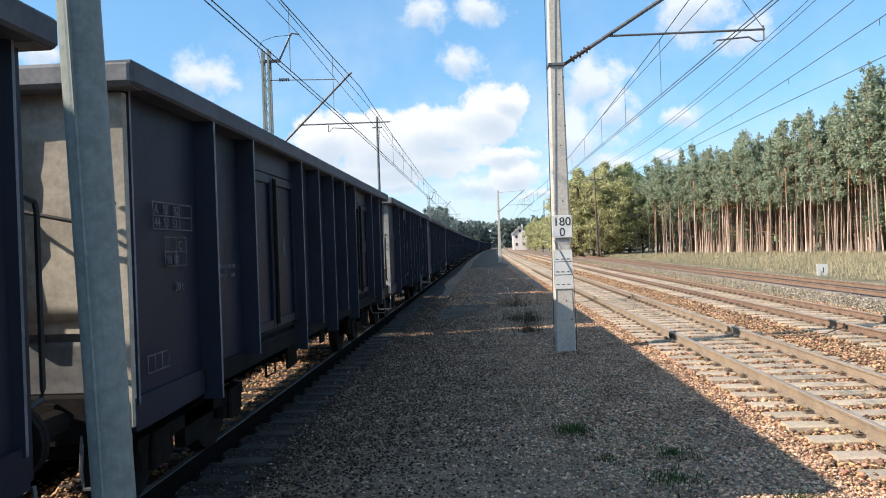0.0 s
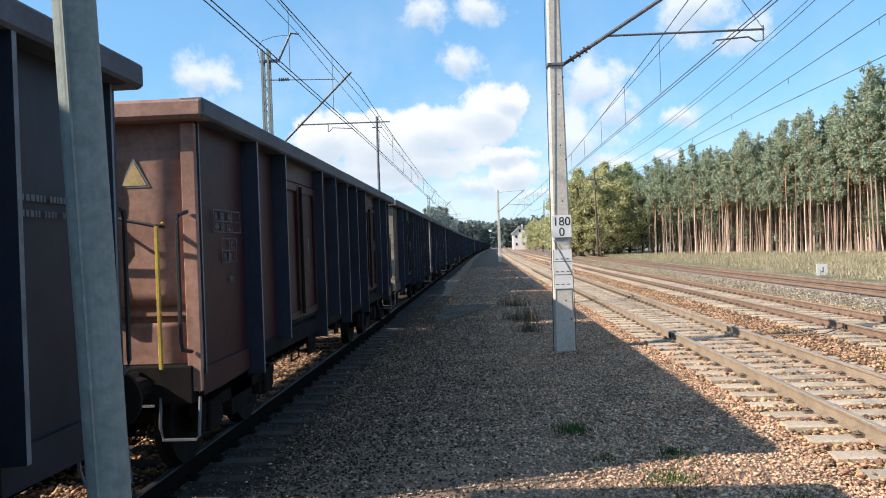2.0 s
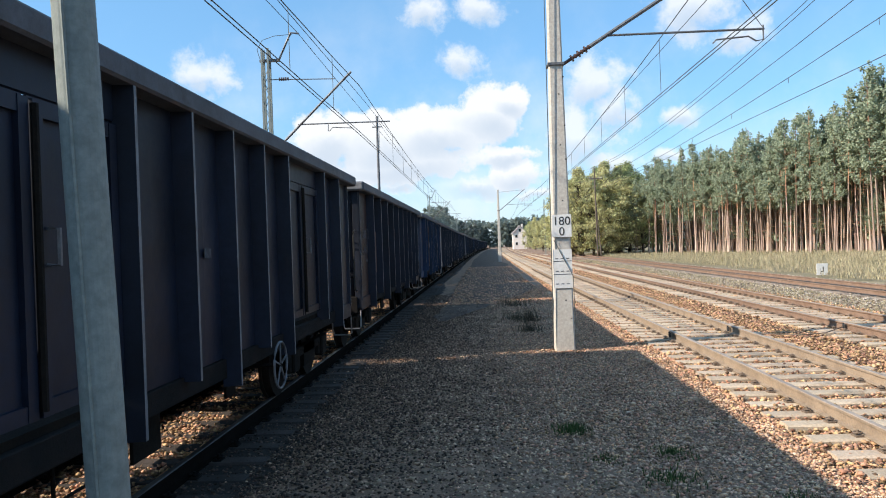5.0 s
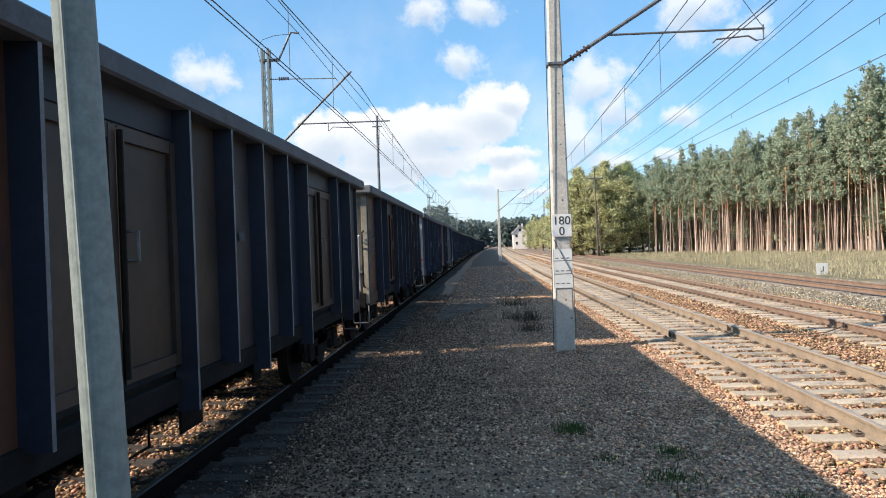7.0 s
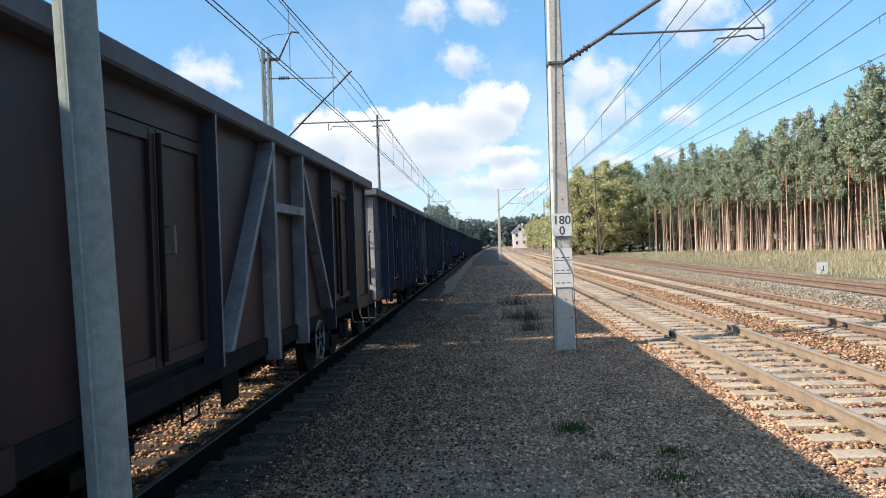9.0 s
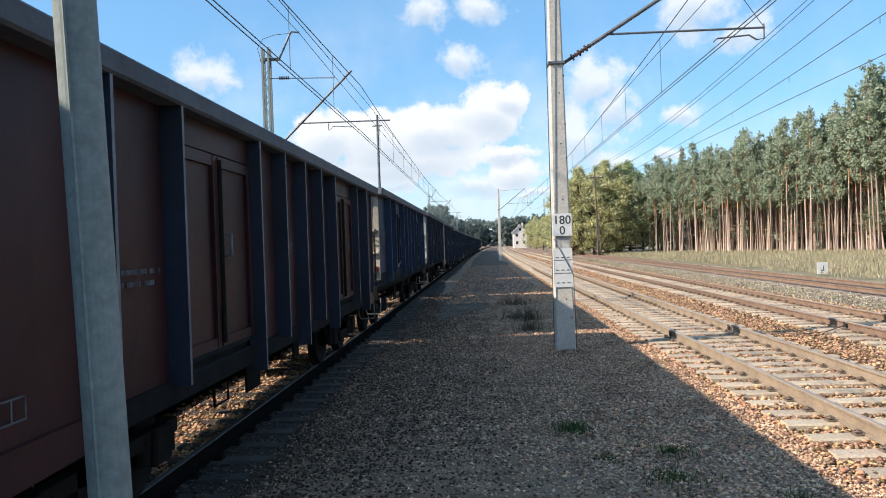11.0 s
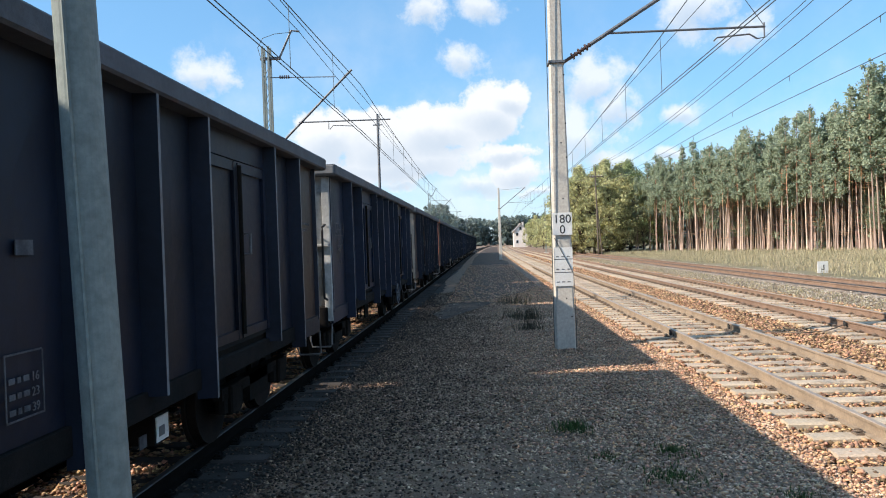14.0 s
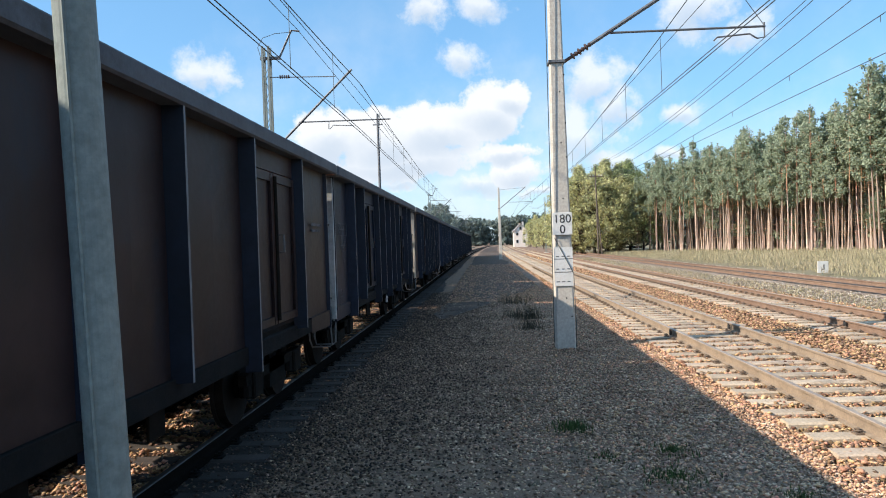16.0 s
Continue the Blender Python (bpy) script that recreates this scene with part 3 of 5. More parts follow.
        for x in (-0.875, 0.875):
            bm = bmesh.new()
            rod(bm, (x, ya + sg * 0.10, 0.93), (x, ya + sg * 0.40, 0.93), 0.10, sides=10)
            rod(bm, (x, ya + sg * 0.40, 0.93), (x, ya + sg * 0.55, 0.93), 0.075, sides=10)
            rod(bm, (x, ya + sg * 0.55, 0.93), (x, ya + sg * 0.59, 0.93), 0.23, sides=16)
            add("buffer", bm, M["wheel"])
        bm = boxes((-0.05, 0.05, *yy(0.1, 0.42), 0.86, 0.98))
        path(bm, [(0, ya + sg * 0.3, 0.95), (0.04, ya + sg * 0.45, 0.75), (0, ya + sg * 0.58, 0.9)], 0.025)
        add("coupling", bm, M["wheel"])
        bm = bmesh.new()
        path(bm, [(0.35, ya + sg * 0.1, 0.85), (0.35, ya + sg * 0.28, 0.6), (0.3, ya + sg * 0.45, 0.5), (0.1, ya + sg * 0.58, 0.62)], 0.028)
        add("brake_hose", bm, M["black"])
        bm = bmesh.new()                            # shunter's hand rail and step below the corner
        path(bm, [(1.36, ya + sg * 0.05, 0.84), (1.36, ya + sg * 0.10, 0.52), (1.33, ya + sg * 0.10, 0.49), (1.05, ya + sg * 0.10, 0.49), (1.02, ya + sg * 0.08, 0.6), (1.02, ya + sg * 0.05, 0.84)], 0.014, 5)
        add("corner_step", bm, M["steel"])
        bm = bmesh.new()
        path(bm, [(1.3, ya + sg * 0.05, 1.22), (1.3, ya + sg * 0.24, 1.26), (1.3, ya + sg * 0.26, 1.32), (1.3, ya + sg * 0.26, 2.3), (1.3, ya + sg * 0.24, 2.36), (1.3, ya + sg * 0.05, 2.4)], 0.018, 6)
        add("hand_rail", bm, M["black"])
        bm = bmesh.new()
        path(bm, [(0.45, ya + sg * 0.06, 2.42), (0.45, ya + sg * 0.2, 2.42), (1.1, ya + sg * 0.2, 2.28), (1.1, ya + sg * 0.06, 2.28)], 0.016, 6)
        add("hand_rail", bm, M["black"])
        # running gear
        c = 1.92 if e == 0 else BOX - 1.92
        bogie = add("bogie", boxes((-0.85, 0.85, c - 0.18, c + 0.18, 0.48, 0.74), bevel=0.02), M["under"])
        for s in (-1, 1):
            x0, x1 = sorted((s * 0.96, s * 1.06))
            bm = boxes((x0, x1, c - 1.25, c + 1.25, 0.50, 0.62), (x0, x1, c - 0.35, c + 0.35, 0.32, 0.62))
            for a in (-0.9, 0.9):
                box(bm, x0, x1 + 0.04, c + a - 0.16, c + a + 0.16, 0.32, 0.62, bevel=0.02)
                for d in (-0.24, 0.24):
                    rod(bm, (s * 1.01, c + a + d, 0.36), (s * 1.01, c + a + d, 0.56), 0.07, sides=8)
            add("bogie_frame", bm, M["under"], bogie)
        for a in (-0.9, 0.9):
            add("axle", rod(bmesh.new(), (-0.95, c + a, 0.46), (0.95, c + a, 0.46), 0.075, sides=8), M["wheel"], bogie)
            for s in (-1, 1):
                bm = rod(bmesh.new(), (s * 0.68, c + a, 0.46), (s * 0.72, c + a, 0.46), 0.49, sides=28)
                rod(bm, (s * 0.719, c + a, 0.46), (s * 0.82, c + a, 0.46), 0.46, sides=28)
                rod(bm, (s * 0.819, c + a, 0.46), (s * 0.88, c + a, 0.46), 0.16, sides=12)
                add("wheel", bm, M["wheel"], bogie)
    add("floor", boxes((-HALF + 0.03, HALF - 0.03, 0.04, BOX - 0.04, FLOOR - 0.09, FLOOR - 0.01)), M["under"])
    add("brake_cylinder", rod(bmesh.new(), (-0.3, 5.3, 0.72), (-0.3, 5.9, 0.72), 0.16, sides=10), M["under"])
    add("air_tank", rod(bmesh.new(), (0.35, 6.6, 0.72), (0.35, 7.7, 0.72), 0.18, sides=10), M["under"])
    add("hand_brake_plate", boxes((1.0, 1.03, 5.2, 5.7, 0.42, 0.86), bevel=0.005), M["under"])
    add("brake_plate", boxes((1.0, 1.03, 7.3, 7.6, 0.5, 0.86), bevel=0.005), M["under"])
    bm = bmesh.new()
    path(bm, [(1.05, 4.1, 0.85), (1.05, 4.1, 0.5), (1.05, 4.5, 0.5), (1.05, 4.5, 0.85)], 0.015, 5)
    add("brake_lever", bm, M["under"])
    return w


def marking(wg, kind, y, z, mat=None, name="lettering", side=1):
    """Painted writing on a side or end that cannot be read: plain bars."""
    bm = bmesh.new()
    x = HALF + 0.036
    rng = random.Random(int(y * 100) + len(kind))
    if kind == "lines":
        for k in range(2):
            u = 0.0
            while u < 0.62 - 0.1 * k:
                a = rng.uniform(0.012, 0.034)
                if rng.random() < 0.85:
                    box(bm, x, x + 0.004, y + u, y + u + a, z - k * 0.085, z - k * 0.085 + 0.036)
                u += a + 0.014
    elif kind == "big_patch":
        box(bm, x, x + 0.004, y, y + 0.7, z, z + 0.9)
    elif kind == "plate":
        box(bm, x, x + 0.008, y, y + 0.15, z, z + 0.08)
    o = part(name, bm, mat or M["lettering"], wg)
    o["kind"] = "stuff"
    return o


LETTERS = {}


def words(wg, body, y, z, size, mat=None, name="lettering"):
    """Readable writing on the side that faces the walker, starting at y and running away from the eye."""
    key = (body, size)
    if key not in LETTERS:
        cu = bpy.data.curves.new("lettering", "FONT")
        cu.body, cu.size, cu.extrude, cu.resolution_u = body, size, 0.002, 2
        ob = bpy.data.objects.new("lettering", cu)
        LETTERS[key] = bpy.data.meshes.new_from_object(ob)
        bpy.data.objects.remove(ob)
        LETTERS[key].materials.clear()
        LETTERS[key].materials.append(M["lettering"])
    o = new(name, LETTERS[key])
    o["kind"] = "stuff"
    o.parent = wg
    o.location, o.rotation_euler = (HALF + 0.038, y, z), (radians(90), 0, radians(90))
    if mat:
        o.material_slots[0].link = "OBJECT"
        o.material_slots[0].material = mat
    return o


def frame_lines(wg, y, z, w, h, rows, cols):
    bm = bmesh.new()
    x = HALF + 0.036
    for k in range(rows + 1):
        box(bm, x, x + 0.004, y, y + w, z + h * k / rows, z + h * k / rows + 0.01)
    for k in range(cols + 1):
        box(bm, x, x + 0.004, y + w * k / cols, y + w * k / cols + 0.01, z, z + h)
    part("table_lines", bm, M["lettering"], wg)["kind"] = "stuff"


def blocks(wg, spots, z, h, mat):
    """Brand lettering as plain blocks."""
    for y, w in spots:
        bm = bmesh.new()
        box(bm, HALF + 0.034, HALF + 0.04, y, y + w * 0.32, z, z + h)
        box(bm, HALF + 0.034, HALF + 0.04, y + w * 0.62, y + w, z, z + h)
        box(bm, HALF + 0.034, HALF + 0.04, y + w * 0.32, y + w * 0.62, z + h * 0.7, z + h)
        part("letter_block", bm, mat, wg)


def dress(wg, i):
    """What is written on each wagon, and the small things on its ends."""
    if i % 3 != 2 or i < 3:
        frame_lines(wg, 0.36, 2.23, 0.72, 0.2, 2, 3)
        words(wg, "A   B1   B2", 0.39, 2.35, 0.10)
        words(wg, "44  50  52", 0.39, 2.25, 0.10)
        frame_lines(wg, 0.55, 1.95, 0.4, 0.22, 2, 2)
        words(wg, "C", 0.80, 2.08, 0.10)
        words(wg, "90 60", 0.58, 1.97, 0.10)
        words(wg, "20 t", 0.72, 1.76, 0.10)
    if i % 3 == 0:
        words(wg, "12.7m", 0.12, 1.92, 0.13)
        words(wg, "35", 0.2, 1.62, 0.12)
    if i % 2:
        frame_lines(wg, 0.2, 1.5 if i in (18, 19) else 1.2, 0.35, 0.12, 1, 3)
    marking(wg, "lines", 11.75, 2.35)
    if i % 4 == 1:
        marking(wg, "lines", 1.6, 1.9)
    marking(wg, "plate", 5.9, 2.0 + 0.05 * (i % 4), M["lettering"], "label_plate")
    if i == 2:
        blocks(wg, ((5.46, 0.22), (5.80, 0.3), (6.66, 0.2), (6.9, 0.3), (7.2, 0.24), (7.86, 0.2), (8.12, 0.2), (8.36, 0.2)), 2.07, 0.31, M["letter_orange"])
        for r in (0.30, 0.24):
            ring = [(HALF + 0.04, 4.95 + r * math.cos(k * 0.2618), 2.2 + r * math.sin(k * 0.2618)) for k in range(25)]
            part("painted_ring", path(bmesh.new(), ring, 0.016, 4), M["letter_orange"], wg)
    if i == 3:
        blocks(wg, ((6.3, 0.1), (6.45, 0.1), (6.6, 0.1), (6.75, 0.1), (6.9, 0.1)), 2.3, 0.13, M["lettering"])
        marking(wg, "lines", 4.6, 2.0)
        blocks(wg, [(5.35 + 0.37 * k, 0.28) for k in range(6)], 2.56, 0.33, M["lettering"])
    if i in (10, 18):
        blocks(wg, ((5.55, 0.28), (5.95, 0.28), (6.6, 0.22), (6.84, 0.18), (7.05, 0.22), (7.3, 0.22)), 2.57 if i == 10 else 2.79, 0.23, M["letter_cream"])
        words(wg, "RAIL", 7.3, 2.45 if i == 10 else 2.67, 0.09)
        marking(wg, "lines", 8.0, 2.68 if i == 10 else 2.86)
        marking(wg, "lines", 8.05, 2.44 if i == 10 else 2.62)
    if i in (2, 8, 14, 22):
        ring = [(1.5, 7.73 + 0.255 * math.cos(k * 0.3142), 0.78 + 0.255 * math.sin(k * 0.3142)) for k in range(21)]
        hand = part("brake_wheel", path(bmesh.new(), ring, 0.013, 6), M["worn"], wg, "pale worn brake hand wheel")
        for k in range(5):
            a = k * 1.2566 + 0.3
            part("spoke", rod(bmesh.new(), (1.5, 7.73, 0.78), (1.5, 7.73 + 0.25 * math.cos(a), 0.78 + 0.25 * math.sin(a)), 0.010, sides=5), M["worn"], hand)
        part("brake_shaft", rod(bmesh.new(), (0.86, 7.73, 0.78), (1.51, 7.73, 0.78), 0.025, sides=8), M["soot_and_shade"], wg)
    if i in (13, 21, 6, 25, 16):
        card = part("label_card", boxes((1.11, 1.12, 8.02, 8.24, 0.52, 0.72)), M["white"], wg, "scuffed white label card")
        part("card_mark", boxes((1.12, 1.124, 8.06, 8.16, 0.56, 0.64)), M["steel"], card)
        part("card_holder", boxes((0.86, 1.108, 8.0, 8.26, 0.5, 0.74)), M["under"], wg)
        part("label_card", boxes((1.11, 1.12, 7.72, 7.84, 0.54, 0.64)), M["lettering"], wg)
    if i in (13, 20, 24):
        part("label_card", boxes((1.36, 1.368, 12.0, 12.2, 0.86, 0.98)), M["white"], wg, "scuffed white label card")
    if i in (6, 15, 17):
        frame_lines(wg, 11.75, 1.2, 0.7, 0.1, 1, 6)
    if i == 21:
        frame_lines(wg, 5.78, 1.2, 0.32, 0.34, 1, 1)
        for k, num in enumerate(("39", "23", "16")):
            words(wg, num, 6.0, 1.225 + 0.08 * k, 0.07)
            for u, w in ((5.81, 0.05), (5.88, 0.03), (5.93, 0.05)):
                part("lettering", boxes((HALF + 0.036, HALF + 0.04, u, u + w, 1.235 + 0.08 * k, 1.265 + 0.08 * k)), M["lettering"], wg)
    if i in (9, 24):
        marking(wg, "big_patch", 1.5 + (i % 3), 1.5, M["patch"], "repaint_patch")
    if i in (3, 13, 23):                            # white notice and ladder on the end
        board = part("notice_board", boxes((0.52, 1.16, -0.155, -0.145, 1.78, 2.34)), PAINTS["dust"], wg, "grey board with rows of white stencilled marks")
        rng = random.Random(i)
        for k in range(5):
            bm, x = bmesh.new(), 0.56
            while x < 1.1:
                w = rng.uniform(0.03, 0.09)
                box(bm, x, min(1.13, x + w), -0.159, -0.154, 1.82 + k * 0.1, 1.875 + k * 0.1)
                x += w + 0.025
            part("notice_line", bm, M["white"], board)["kind"] = "stuff"
        for x in (0.72, 1.06):
            part("ladder_rail", path(bmesh.new(), [(x, -0.13, 1.0), (x, -0.13, 2.9)], 0.018), M["steel"], wg)
        for k in range(6):
            part("ladder_rung", path(bmesh.new(), [(0.72, -0.13, 1.1 + 0.3 * k), (1.06, -0.13, 1.1 + 0.3 * k)], 0.014), M["steel"], wg)
    if i in (3, 7, 13, 18):
        part("tail_lamp", rod(bmesh.new(), (1.3, 0.0, 1.5), (1.3, -0.16, 1.5), 0.06, sides=12), M["red"], wg)
    if i in (4, 8):
        part("yellow_rail", path(bmesh.new(), [(0.0, -0.2, 2.25), (0.72, -0.2, 2.25)], 0.02), M["yellow"], wg)
        part("yellow_rail", path(bmesh.new(), [(1.1, -0.08, 2.3), (1.1, -0.2, 2.28), (1.1, -0.2, 1.1)], 0.02), M["yellow"], wg)
    if i in (1, 12, 19, 20):
        part("pale_rail", path(bmesh.new(), [(1.2, -0.08, 2.3), (1.2, -0.18, 2.28), (1.2, -0.18, 1.15)], 0.022), M["white"], wg)
    if i in (4, 13, 19):
        sign = part("warning_triangle", prism([(0.70, 2.62), (0.98, 2.62), (0.84, 2.87)], -0.015, -0.005), M["steel"], wg)
        part("triangle_face", prism([(0.73, 2.637), (0.95, 2.637), (0.84, 2.835)], -0.019, -0.0145), M["triangle"], sign)


TEMPLATES = {"plain": wagon(), "ledged": wagon(ends="ledge"), "braced": wagon(True, stakes=WIDE, ends="ledge"), "wide": wagon(stakes=WIDE, ends="ledge"), "doorless": wagon(False, False), "raised": wagon(False, True, 1.45, ends="ribbed"),
             "gated": wagon(rows=4)}
FORMS = {14: "braced", 24: "wide", 3: "doorless", 7: "doorless", 9: "doorless", 16: "doorless", 18: "raised", 19: "raised", 20: "gated", 22: "ledged", 11: "plain", 17: "ledged", 26: "ledged"}
TALLER = {14: 1.02, 18: 1.02, 19: 1.035, 20: 1.03}
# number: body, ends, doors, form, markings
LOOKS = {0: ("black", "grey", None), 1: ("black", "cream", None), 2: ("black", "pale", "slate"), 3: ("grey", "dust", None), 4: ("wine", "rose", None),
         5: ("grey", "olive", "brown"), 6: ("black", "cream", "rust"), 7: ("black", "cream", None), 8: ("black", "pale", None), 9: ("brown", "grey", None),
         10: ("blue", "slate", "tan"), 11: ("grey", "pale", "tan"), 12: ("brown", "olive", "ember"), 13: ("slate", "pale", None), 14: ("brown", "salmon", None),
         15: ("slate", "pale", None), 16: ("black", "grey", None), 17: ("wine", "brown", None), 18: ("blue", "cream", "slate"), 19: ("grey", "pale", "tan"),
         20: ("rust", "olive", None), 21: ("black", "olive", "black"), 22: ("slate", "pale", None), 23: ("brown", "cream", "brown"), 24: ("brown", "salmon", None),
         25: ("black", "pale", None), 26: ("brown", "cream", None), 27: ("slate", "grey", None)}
# single plates that were repaired or rusted in another colour
PLATES = {5: {"plate0": "tan", "plate1": "brown"}, 10: {"plate3": "brown", "plate4": "tan", "plate5": "brown"}, 11: {"plate0": "grey", "plate1": "rust", "plate3": "tan", "plate4": "patchy", "plate5": "patchy", "plate6": "slate", "plate8": "slate"},
          12: {"plate3": "patchy", "plate4": "brown", "plate0": "rust"}, 6: {"plate3": "grey"}, 18: {"plate0": "blue", "plate1": "blue", "plate3": "blue", "plate4": "blue", "plate5": "blue", "plate6": "blue", "plate8": "slate", "plate9": "patchy"},
          19: {"plate0": "patchy", "plate1": "tan", "plate3": "tan", "plate4": "patchy", "plate5": "tan", "plate6": "patchy", "plate8": "slate"}, 21: {"plate1": "brown", "plate9": "brown"}, 23: {"plate1": "brown", "plate0": "brown"}, 25: {"plate4": "patchy"}}
WORDS = {"black": "black", "grey": "dark grey", "slate": "blue-grey", "brown": "red-brown", "rust": "rusty orange-brown", "wine": "dark wine-red", "blue": "faded blue",
         "tan": "weathered tan", "green": "grey-green", "cream": "sunlit pale cream", "pale": "sunlit pale grey", "salmon": "salmon red", "rose": "faded brown-pink", "olive": "sunlit olive cream", "dust": "dusty grey"}
LOW_ENDS = {20: "olive", 21: "dust", 5: "grey", 1: "dust", 2: "dust", 6: "dust", 12: "dust", 23: "dust"}
# seconds at which the near end of each wagon is 6.6 m ahead of the walker
PASS = {0: -0.764, 1: -0.083, 2: 0.601, 3: 1.286, 4: 1.978, 5: 2.652, 6: 3.326, 7: 4.015, 11: 6.742, 12: 7.428, 13: 8.115, 14: 8.793, 18: 11.511, 19: 12.204, 20: 12.9, 21: 13.57, 22: 14.242, 23: 14.928, 24: 15.608, 25: 16.255}
train = []


def couple_train():
    known = sorted(PASS)
    for i in range(-1, 33):
        if i in PASS:
            t0 = PASS[i]
        elif i < 0:
            t0 = PASS[0] + i * 0.6815
        elif i > 25:
            t0 = PASS[25] + (i - 25) * 0.6815
        else:
            a, b = max(k for k in known if k < i), min(k for k in known if k > i)
            t0 = PASS[a] + (PASS[b] - PASS[a]) * (i - a) / (b - a)
        body, end, door = LOOKS.get(i, ("black" if i % 3 else "brown", "grey", None))
        wg = copy_thing(TEMPLATES[FORMS.get(i, "plain")], Matrix.Identity(4))
        wg.scale = (1, 1, TALLER.get(i, 1.0))
        for o in wg.children_recursive:
            role = ROLE.get(o.data.name)
            if role:
                o.material_slots[0].link = "OBJECT"
                # stakes of brown, red and grey wagons go black, standing in for shadowed faces
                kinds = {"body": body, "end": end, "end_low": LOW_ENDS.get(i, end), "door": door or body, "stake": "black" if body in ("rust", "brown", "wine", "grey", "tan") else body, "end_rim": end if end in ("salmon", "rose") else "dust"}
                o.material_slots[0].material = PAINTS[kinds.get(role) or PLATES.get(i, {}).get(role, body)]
        wg["label"] = WORDS[body] + " open bogie wagon with ribbed sides and " + WORDS[end] + " ends"
        dress(wg, i)
        train.append((wg, t0))
    for t in TEMPLATES.values():
        for o in (*t.children_recursive, t):
            bpy.data.objects.remove(o)


couple_train()


def motions():
    for wg, t0 in train:
        rows = []
        for k in range(0, 33):
            t = k * 0.5
            y = 6.66 + SPEED * (t0 - t)
            a, b = y + 1.92, y + BOX - 1.92
            xa, xb = TRACKS["left"] + bend(a), TRACKS["left"] + bend(b)
            turn = -math.degrees(math.atan2(xb - xa, b - a))
            rows.append((t, pose(xa - (xb - xa) / (b - a) * 1.92, y, RAIL, 0, 0, turn)))
        walk(wg, rows)



# ---- near post ----
def near_post():
    p = thing("sign_post", "slim galvanised steel post with a welded seam, slightly leaning", "post", at=(-0.616, 1.3, -0.06))
    bm = bmesh.new()
    rod(bm, (0, 0, 0), (0, 0, 3.6), 0.0365, sides=24)
    bmesh.ops.transform(bm, matrix=Matrix.Shear("XY", 4, (-0.0365, 0.0)), verts=bm.verts)
    part("tube", bm, M["galv"], p)
    bm = rod(bmesh.new(), (0, -0.037, 0.0), (0, -0.037, 3.6), 0.004, sides=6)
    bmesh.ops.transform(bm, matrix=Matrix.Shear("XY", 4, (-0.0365, 0.0)), verts=bm.verts)
    part("weld_seam", bm, M["galv"], p)
    part("footing", rod(bmesh.new(), (0, 0, -0.02), (0, 0, 0.06), 0.12, 0.09, 12), M["concrete"], p)


near_post()

# ---- overhead line ----


def concrete_mast(x, y, height, label="pale tapered concrete railway mast with bolt holes", arm=0, reach=3.2, arm_z=5.87, slope=0.61):
    m = thing("overhead_line_mast", label, "mast", "concrete masts between the tracks", at=(x, y, 0))
    bm = bmesh.new()
    a, b = 0.205, 0.205 - 0.0105 * height
    rings = []
    for z, w in ((-0.3, a), (0.0, a), (height, b)):
        c = 0.03
        ring = [(-w + c, -w), (w - c, -w), (w, -w + c), (w, w - c), (w - c, w), (-w + c, w), (-w, w - c), (-w, -w + c)]
        rings.append([bm.verts.new((px, py * 0.9, z)) for px, py in ring])
    for r, q in zip(rings, rings[1:]):
        for i in range(8):
            bm.faces.new((r[i], r[(i + 1) % 8], q[(i + 1) % 8], q[i]))
    bm.faces.new(rings[-1])
    part("shaft", bm, M["concrete"], m)
    if y < 60:
        for k, z in enumerate((0.62, 1.0, 1.75, 3.05, 3.9, 4.2, 4.6, 5.25, 5.6)):
            w = 0.205 - 0.0105 * z
            hole = rod(bmesh.new(), (0.06 - 0.1 * (k % 2) + 0.08, -w * 0.9 - 0.004, z), (0.06 - 0.1 * (k % 2) + 0.08, -w * 0.9 + 0.01, z), 0.016, sides=8)
            part("bolt_hole", hole, M["black"], m)
    if arm:
        w = 0.205 - 0.0105 * arm_z
        part("clamp", boxes((-w - 0.03, w + 0.03, -w - 0.03, w + 0.03, arm_z - 0.03, arm_z + 0.03), bevel=0.008), M["steel"], m)
        def up(u):
            return (arm * u, 0.0, arm_z + slope * (u - 0.14))
        bm = bmesh.new()
        for k in range(6):
            rod(bm, up(0.34 + k * 0.07), up(0.36 + k * 0.07), 0.075 if k % 2 == 0 else 0.05, sides=10)
        rod(bm, up(0.16), up(0.75), 0.035, sides=8)
        part("insulator", bm, M["ceramic"], m)
        part("cantilever_tube", rod(bmesh.new(), up(0.72), up(reach + 0.2), 0.042, sides=8), M["steel"], m)
        zz = up(1.07)[2]
        part("registration_tube", rod(bmesh.new(), up(1.07), (arm * 4.27, 0, zz - 0.02), 0.024, sides=8), M["steel"], m)
        bm = bmesh.new()
        path(bm, [(arm * 4.25, 0, zz + 0.06), (arm * 4.25, 0, zz - 0.24), (arm * 4.1, 0, zz - 0.26), (arm * 3.95, 0, zz - 0.16), (arm * 3.3, 0, zz - 0.2), (arm * 3.23, 0, zz - 0.27)], 0.018)
        part("steady_arm", bm, M["steel"], m)
        bm = bmesh.new()
        path(bm, [(arm * 4.25, 0, zz), (arm * 3.75, 0, zz + 0.75), (arm * 3.4, 0, up(reach)[2])], 0.008, 5)
        part("stay_wire", bm, M["wire"], m)
        part("top_stay", path(bmesh.new(), [(0, 0, height - 0.3), up(reach + 0.1)], 0.015, 6), M["steel"], m)
    return m


mast = concrete_mast(1.62, 15.62, 9.2, arm=1)


